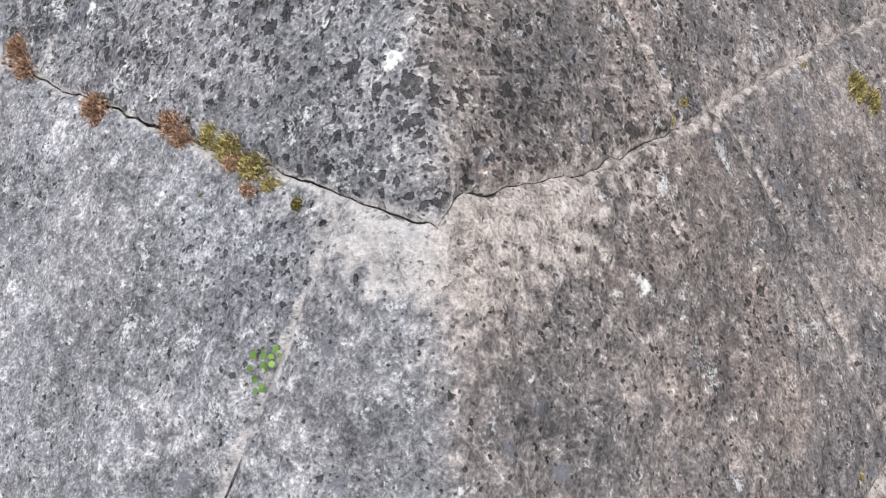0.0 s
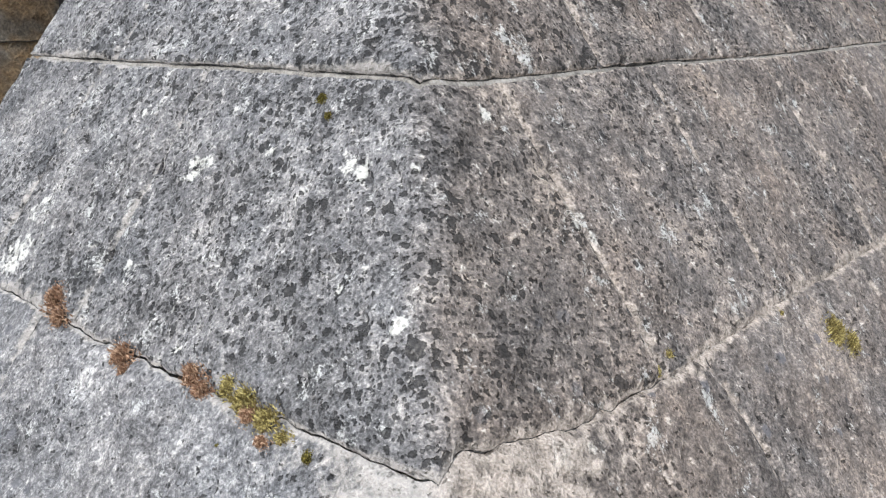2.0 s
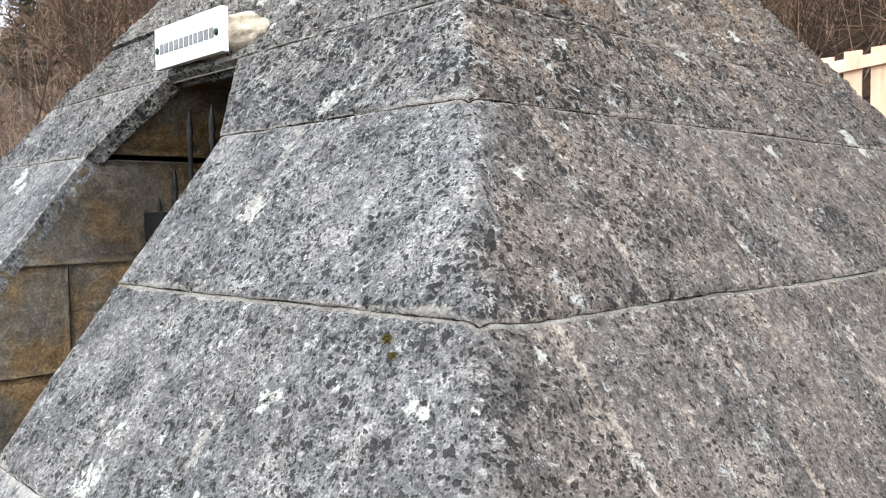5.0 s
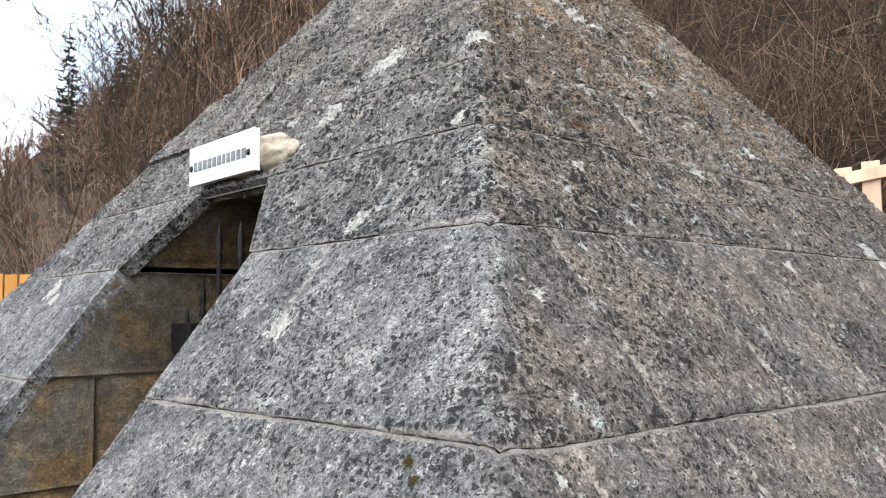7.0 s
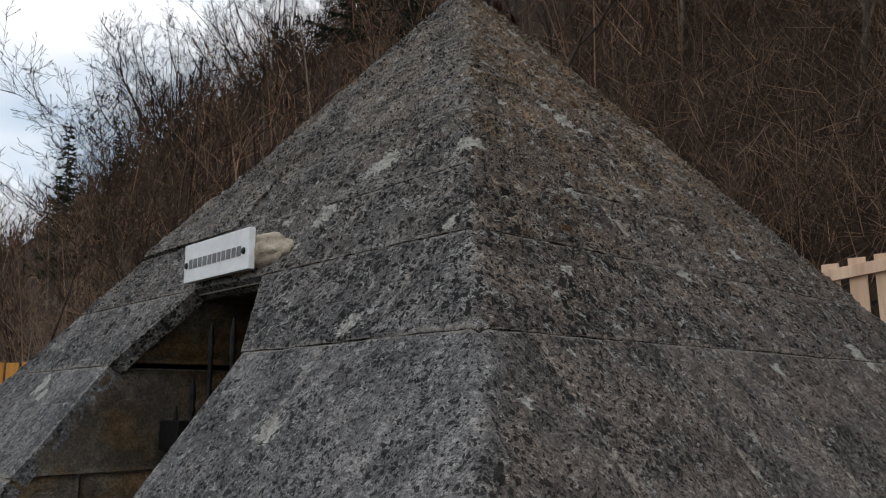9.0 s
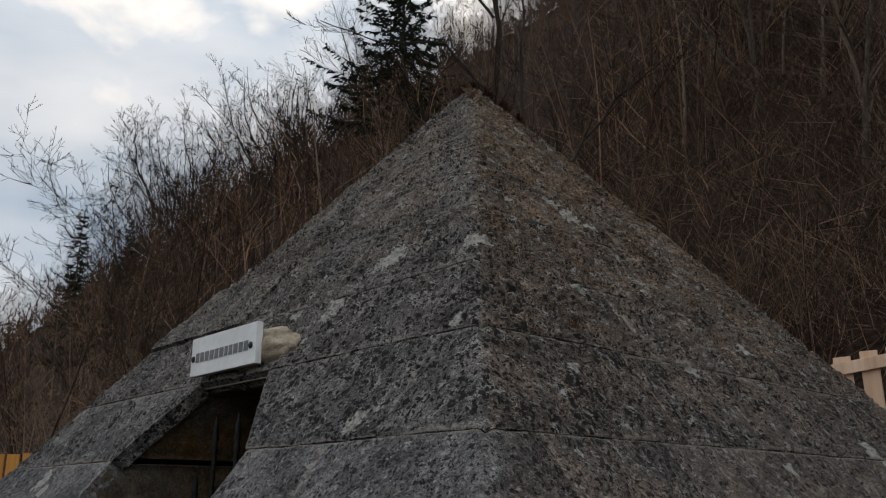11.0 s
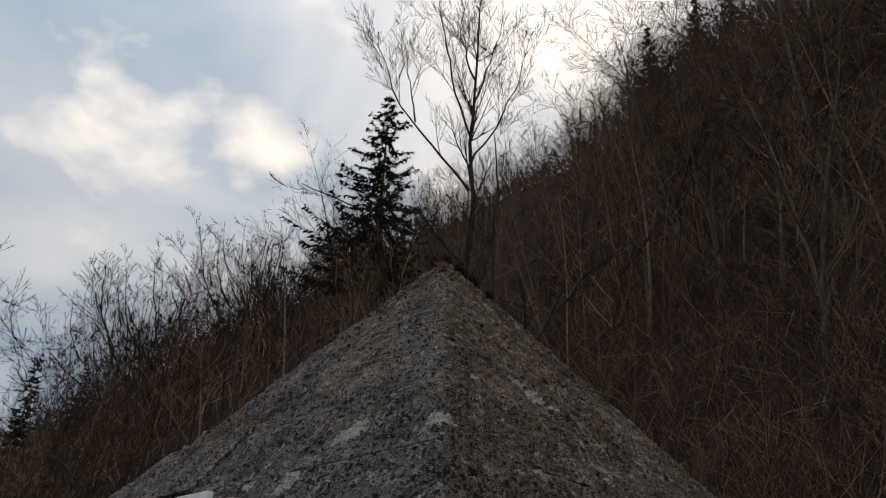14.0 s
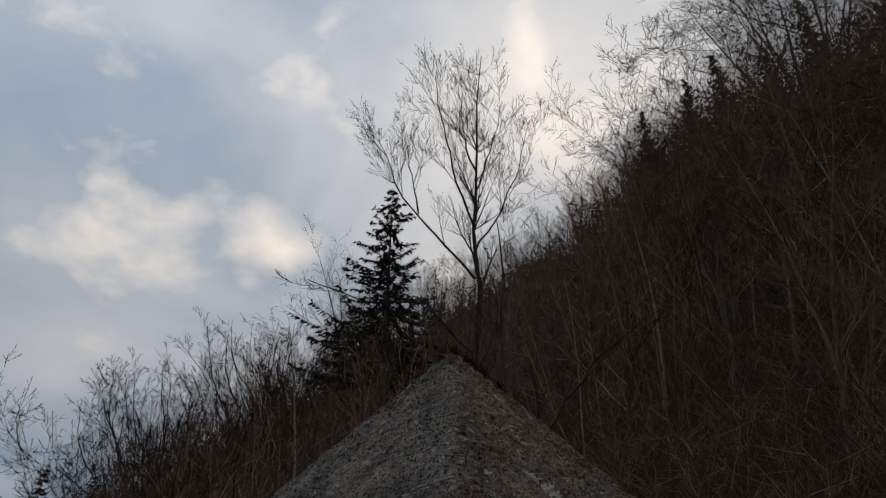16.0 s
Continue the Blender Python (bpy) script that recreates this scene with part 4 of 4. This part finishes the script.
def limbed_tree(seed, stems, limb, least, kids=(0, 7, 4), rise=0.05, wide=1.0):
    """A tree of given stems, each (limbs, first radius, turning points), set with limbs and twigs that strive upwards."""
    rnd = random.Random(seed)
    t = (Tubes(), Tubes())
    for count, r0, knots in stems:
        knots = [Vector((k[0] * wide, k[1] * wide, k[2])) for k in knots]
        pts = []
        for a, b in zip(knots, knots[1:]):
            pts += [a.lerp(b, i / 4) + Vector((rnd.gauss(0, 1), rnd.gauss(0, 1), 0)) * 0.018 * (b - a).length for i in range(4)]
        pts[0] = knots[0]
        pts.append(knots[-1])
        n = len(pts) - 1
        radii = [r0 * (1 - 0.9 * i / n) + least for i in range(n + 1)]
        t[0].tube(pts, radii, 6)
        for _ in range(count):
            k = rnd.uniform(0.28, 1.0)
            j = min(int(k * n), n - 1)
            axis = (pts[j + 1] - pts[j]).normalized()
            side = Vector((rnd.uniform(-1, 1), rnd.uniform(-1, 1), rnd.uniform(-0.2, 0.4)))
            side = (side - axis * side.dot(axis)).normalized()
            ang = rnd.uniform(0.3, 0.8)
            grow(t, rnd, pts[j], axis * math.cos(ang) + side * math.sin(ang), limb * (1.2 - 0.55 * k) * rnd.uniform(0.6, 1.2), max(radii[j] * 0.5, least), 1, 0.62, 3, rise, 5, kids, 0.48, 2, least)
    return t[0].mesh("trunk", DARK_BARK), t[1].mesh("crown", DARK_TWIG)


# the tall tree over the apex, the arching one below it and the spruce beside it
big = limbed_tree(4, (
    (34, 0.125, ((0, 0, -0.3), (0.1, 0, 6.0), (0.15, 0.1, 12.0), (0.6, 0, 18.6))),
    (18, 0.062, ((0.05, 0, 5.0), (-1.6, 0.3, 7.4), (-3.5, 0.2, 10.2), (-4.4, 0, 13.6))),
    (18, 0.055, ((0.1, 0, 7.6), (-0.9, -0.5, 10.6), (-1.5, -0.6, 14.0), (-1.7, -0.4, 17.2))),
    (7, 0.045, ((-2.4, 0.2, 8.6), (-2.7, 0.6, 10.6), (-3.0, 0.6, 12.8))),
    (17, 0.05, ((0.1, 0, 6.4), (1.2, 0.5, 8.8), (2.2, 0.5, 11.6), (2.8, 0.3, 14.2))),
    (9, 0.05, ((0.15, 0, 9.6), (0.9, 0.6, 12.6), (1.6, 0.8, 16.2))),
    (9, 0.05, ((0.15, 0, 11.0), (-0.5, 0.7, 14.0), (-0.5, 0.8, 17.8)))), 3.3, 0.0055, (0, 9, 6))
plant_tree(big, 1.1, 27.0, 1.06, 0.0, "tall leafless tree with several upright limbs on the slope")
arching = limbed_tree(9, (
    (10, 0.038, ((0, 0, -0.3), (0.1, 0, 2.2), (-0.1, 0, 3.7), (-0.9, 0, 4.7), (-2.0, 0.1, 4.8), (-3.1, 0, 5.2))),
    (8, 0.045, ((0.1, 0, 0.6), (0.35, 0, 3.0), (0.5, 0, 5.2), (0.4, 0, 6.6))),
    (8, 0.04, ((0.0, 0, 0.2), (1.0, 0.2, 2.2), (2.0, 0.3, 3.7), (3.0, 0.2, 4.5))),
    (7, 0.035, ((-0.1, 0, 1.2), (-0.9, 0.3, 3.0), (-2.0, 0.4, 4.0), (-2.9, 0.3, 4.1)))), 1.5, 0.0045, (0, 5, 3))
plant_tree(arching, 0.5, 9.2, 1.0, 0.0, "low leafless tree with arching dark boughs behind the pyramid")
plant_tree(arching, 5.2, 9.8, 0.85, 2.2, "low leafless tree with arching dark boughs on the slope")
plant_tree(spruce(2, 14.1, 5.4), -3.0, 30.5, 1.0, 0.0, "dark green spruce on the slope", name="spruce", category="tree")
far_spruce = spruce(5, 15.0, 2.8)
for x, y, s in ((-18.2, 32.5, 0.60), (-16.3, 33.5, 0.48), (22.0, 50.0, 1.0), (26.0, 52.0, 1.15), (30.0, 50.0, 1.0), (19.0, 55.0, 1.0), (34.0, 48.0, 1.2)):
    plant_tree(far_spruce, x, y, s, x, "dark spruce among bare trees on the slope", "spruces on the slope", name="spruce")

SKY_AZ = (-60, -31, -24, -18, -13, -8, 0, 6, 12, 16, 22, 40, 70)
SKY_EL = (11, 16, 23.3, 27.8, 31, 33.5, 35, 38, 41, 44, 47, 50, 52)


def fits(az, r, top, slack):
    """Whether a tree of that top height stays under the wood's skyline."""
    el = math.degrees(math.atan2(top - 1.6, r))
    return el < float(np.interp(math.degrees(az), SKY_AZ, SKY_EL)) + slack


# old trees with wide boughs on the near slope
wide = bare_tree(61, 15.0, 0.13, (15, 9, 7, 2), 0.95, 0.55, 2, least=0.0085)
wide_b = bare_tree(67, 13.0, 0.10, (14, 9, 6, 2), 0.85, 0.52, 2, 0.3, 0.0085)
for x, y, s, a in ((10.5, 12.5, 0.85, 0.3), (15.0, 13.0, 0.8, 2.0), (8.5, 17.0, 0.6, 5.0), (-5.0, 10.0, 0.42, 1.0), (-7.6, 10.6, 0.36, 3.3), (4.3, 5.3, 0.42, 2.5),
                   (7.2, 9.0, 0.55, 1.2), (9.5, 9.0, 0.62, 3.9), (11.5, 16.0, 0.8, 5.5), (6.0, 13.5, 0.55, 0.7), (13.0, 10.0, 0.8, 2.9), (4.2, 17.0, 0.5, 4.4)):
    plant_tree(wide if s > 0.7 else wide_b, x, y, s, a, "old leafless tree with wide crooked boughs on the slope", "wide-boughed trees")

kinds = [bare_tree(31 + i, 13.0, 0.095, (15, 6, 6), 0.80, 0.45, 1 + (i == 3), 0.2, 0.0080) for i in range(5)]
rnd1 = random.Random(77)
made = 0
while made < 240:
    az, r = radians(rnd1.uniform(-42, 50) if made < 200 else rnd1.uniform(0, 48)), 11.0 + (62.0 if made < 200 else 30.0) * rnd1.random() ** 0.8
    x, y = r * math.sin(az), r * math.cos(az) - 3.2
    size = rnd1.uniform(0.35, 1.1) * (0.7 if r < 20 else 1.0)
    if (r < 24 and -4 < math.degrees(az) < 6) or not fits(az, r, ground_z(x, y) + 13.5 * size, rnd1.uniform(-2.5, 2.0) - (4.0 if az > 0.1 and r < 48 else 4.5 if az < -0.2 else 0.0)) or ground_z(x, y) < 0.3:
        continue
    made += 1
    plant_tree(kinds[made % 5], x, y, size, rnd1.uniform(0, 6.3), "slender leafless tree on the leaf-littered slope", "bare trees on the slope")


round_tree = limbed_tree(15, (
    (12, 0.07, ((0, 0, -0.4), (0.1, 0, 3.0), (0.0, 0.2, 6.0), (0.2, 0, 9.6))),
    (9, 0.05, ((0, 0, 2.0), (-0.9, 0.2, 4.4), (-1.5, 0.4, 6.4), (-1.9, 0.4, 8.6))),
    (9, 0.05, ((0, 0, 2.6), (0.9, -0.3, 4.8), (1.5, -0.4, 6.8), (1.7, -0.4, 8.9))),
    (8, 0.04, ((0, 0, 3.2), (0.3, 0.9, 5.2), (0.5, 1.6, 7.0), (0.6, 2.0, 8.8))),
    (8, 0.04, ((0, 0, 1.6), (-0.4, -1.0, 4.2), (-0.9, -1.7, 6.2), (-0.9, -2.0, 8.2))),
    (6, 0.035, ((-0.6, 0.1, 3.6), (-1.7, -0.4, 5.0), (-2.7, -0.4, 6.6))),
    (6, 0.035, ((0.6, -0.2, 4.0), (1.7, 0.4, 5.2), (2.6, 0.5, 6.9)))), 2.3, 0.0065, (0, 6, 5), 0.0, 1.75)
for _ in range(15):
    az, r = radians(rnd1.uniform(-25, -11)), rnd1.uniform(38, 55)
    x, y = r * math.sin(az), r * math.cos(az) - 3.2
    top = 1.6 + r * math.tan(radians(float(np.interp(math.degrees(az), SKY_AZ, SKY_EL)) + rnd1.uniform(-3.5, -0.3)))
    plant_tree(round_tree, x, y, max(0.3, (top - ground_z(x, y)) / 10.0), rnd1.uniform(0, 6.3), "leafless tree with a broad rounded crown on the slope", "round-crowned trees")


def joined(name, templates, places, material, label, category):
    """Many copies of a few templates joined into one mesh."""
    vs, fs, base = [], [], 0
    for k, (x, y, z, s, a) in places:
        tv, tf = templates[k]
        c, sn = math.cos(a) * s, math.sin(a) * s
        m = np.array(((c, -sn, 0), (sn, c, 0), (0, 0, s)))
        vs.append(tv @ m.T + np.array((x, y, z)))
        fs.append(tf + base)
        base += len(tv)
    v, f = np.concatenate(vs), np.concatenate(fs)
    me = bpy.data.meshes.new(name)
    me.vertices.add(len(v))
    me.vertices.foreach_set("co", v.astype(np.float32).ravel())
    me.loops.add(f.size)
    me.loops.foreach_set("vertex_index", f.astype(np.int32).ravel())
    me.polygons.add(len(f))
    me.polygons.foreach_set("loop_start", np.arange(0, f.size, f.shape[1], dtype=np.int32))
    me.update(calc_edges=True)
    me.materials.append(material)
    tagged(new(name, me), label, category, kind="stuff")


def template(tubes):
    t = tubes if isinstance(tubes, Tubes) else None
    return np.array([tuple(p) for p in t.v]), np.array(t.f)


def wood_template(seed):
    rnd = random.Random(seed)
    t = Tubes()
    both = (t, t)
    grow(both, rnd, Vector((0, 0, -0.5)), Vector((rnd.uniform(-0.1, 0.1), rnd.uniform(-0.1, 0.1), 1)), 15.0, 0.13, 0, 0.6, 3, 0.03, 5, (14, 9), 0.42, 1, 0.024)
    return template(t)


def shrub_template(seed):
    """A dense low thicket tree for the ridge, drawn at a quarter of its size."""
    rnd = random.Random(seed)
    t = Tubes()
    for _ in range(3):
        grow((t, t), rnd, Vector((rnd.uniform(-2, 2), rnd.uniform(-2, 2), -1.0)), Vector((rnd.uniform(-0.3, 0.3), rnd.uniform(-0.3, 0.3), 1)), rnd.uniform(9, 15), 0.16, 0, 0.6, 3, 0.02, 3, (9, 8), 0.5, 1, 0.09)
    return template(t)


def sapling_template(seed):
    """A slender young tree with thin wandering boughs."""
    rnd = random.Random(seed)
    t = Tubes()
    grow((t, t), rnd, Vector((0, 0, -0.3)), Vector((rnd.gauss(0, 0.16), rnd.gauss(0, 0.16), 1)), 8.0, 0.05, 0, 0.75, 3, 0.02, 6, (13, 4), 0.36, 1, 0.013, 0.1)
    return template(t)


def brush_template(seed):
    rnd = random.Random(seed)
    t = Tubes()
    for _ in range(12):
        d = Vector((rnd.gauss(0, 0.42), rnd.gauss(0, 0.42), 1))
        grow((t, t), rnd, Vector((rnd.uniform(-0.8, 0.8), rnd.uniform(-0.8, 0.8), -0.1)), d, rnd.uniform(0.8, 2.4), 0.008, 0, 0.95, 3, 0.03, 5, (7,), 0.5, 0, 0.0055)
    return template(t)


rnd2 = random.Random(9)
places = []
while len(places) < 1300:
    az = radians(rnd2.uniform(-46, 52))
    r = (26 + 100 * rnd2.random() ** 0.8) if len(places) < 850 else rnd2.uniform(100, 126)
    x, y = r * math.sin(az), r * math.cos(az) - 3.2
    size = rnd2.uniform(0.3, 1.0) if len(places) < 980 else rnd2.uniform(0.2, 0.4)
    if not fits(az, r, ground_z(x, y) + 15.5 * size, rnd2.uniform(-3.5, -0.2) if az > -0.14 and r > 60 else rnd2.uniform(-5.0, -1.8) if len(places) < 980 else rnd2.uniform(-4.5, -1.5)):
        continue
    places.append((len(places) % 6 + (6 if len(places) >= 980 else 0), (x, y, ground_z(x, y) - 1.1, size, rnd2.uniform(0, 6.3))))
joined("far_woods", [wood_template(100 + i) for i in range(6)] + [shrub_template(300 + i) for i in range(6)], places, WOODS, "dense leafless brown wood on the far slope", "woods")
places = []
while len(places) < 1050:
    az = radians(rnd2.uniform(-8, 50) if len(places) > 200 else rnd2.uniform(-40, -8))
    r = 12 + 55 * rnd2.random() ** 1.1
    x, y = r * math.sin(az), r * math.cos(az) - 3.2
    size = rnd2.uniform(0.4, 1.0)
    if ground_z(x, y) < 0.4 or not fits(az, r, ground_z(x, y) + 8.3 * size, rnd2.uniform(-7.0, -2.0)):
        continue
    places.append((len(places) % 8, (x, y, ground_z(x, y) - 0.1, size, rnd2.uniform(0, 6.3))))
joined("thicket", [sapling_template(400 + i) for i in range(8)], places, WOODS, "dense thin leafless saplings on the slope", "thicket")
places = []
while len(places) < 1000:
    az, r = radians(rnd2.uniform(-44, 50)), 7.5 + 50 * rnd2.random() ** 1.3
    if len(places) < 420:
        az, r = radians(rnd2.uniform(-14, 46)), rnd2.uniform(6.5, 17)
    x, y = r * math.sin(az), r * math.cos(az) - 3.2
    size = rnd2.uniform(0.3, 0.8)
    z = ground_z(x, y)
    if z < 0.25 or abs(x) + abs(y) < K * (H - z) + 0.9 or (0.5 < x < 4.9 and y < 3.4):
        continue
    places.append((len(places) % 5, (x, y, z - (0.05 if r < 20 else 0.35), size, rnd2.uniform(0, 6.3))))
joined("undergrowth", [brush_template(200 + i) for i in range(5)], places, BRUSH, "dry reddish brown brushwood on the slope", "undergrowth")
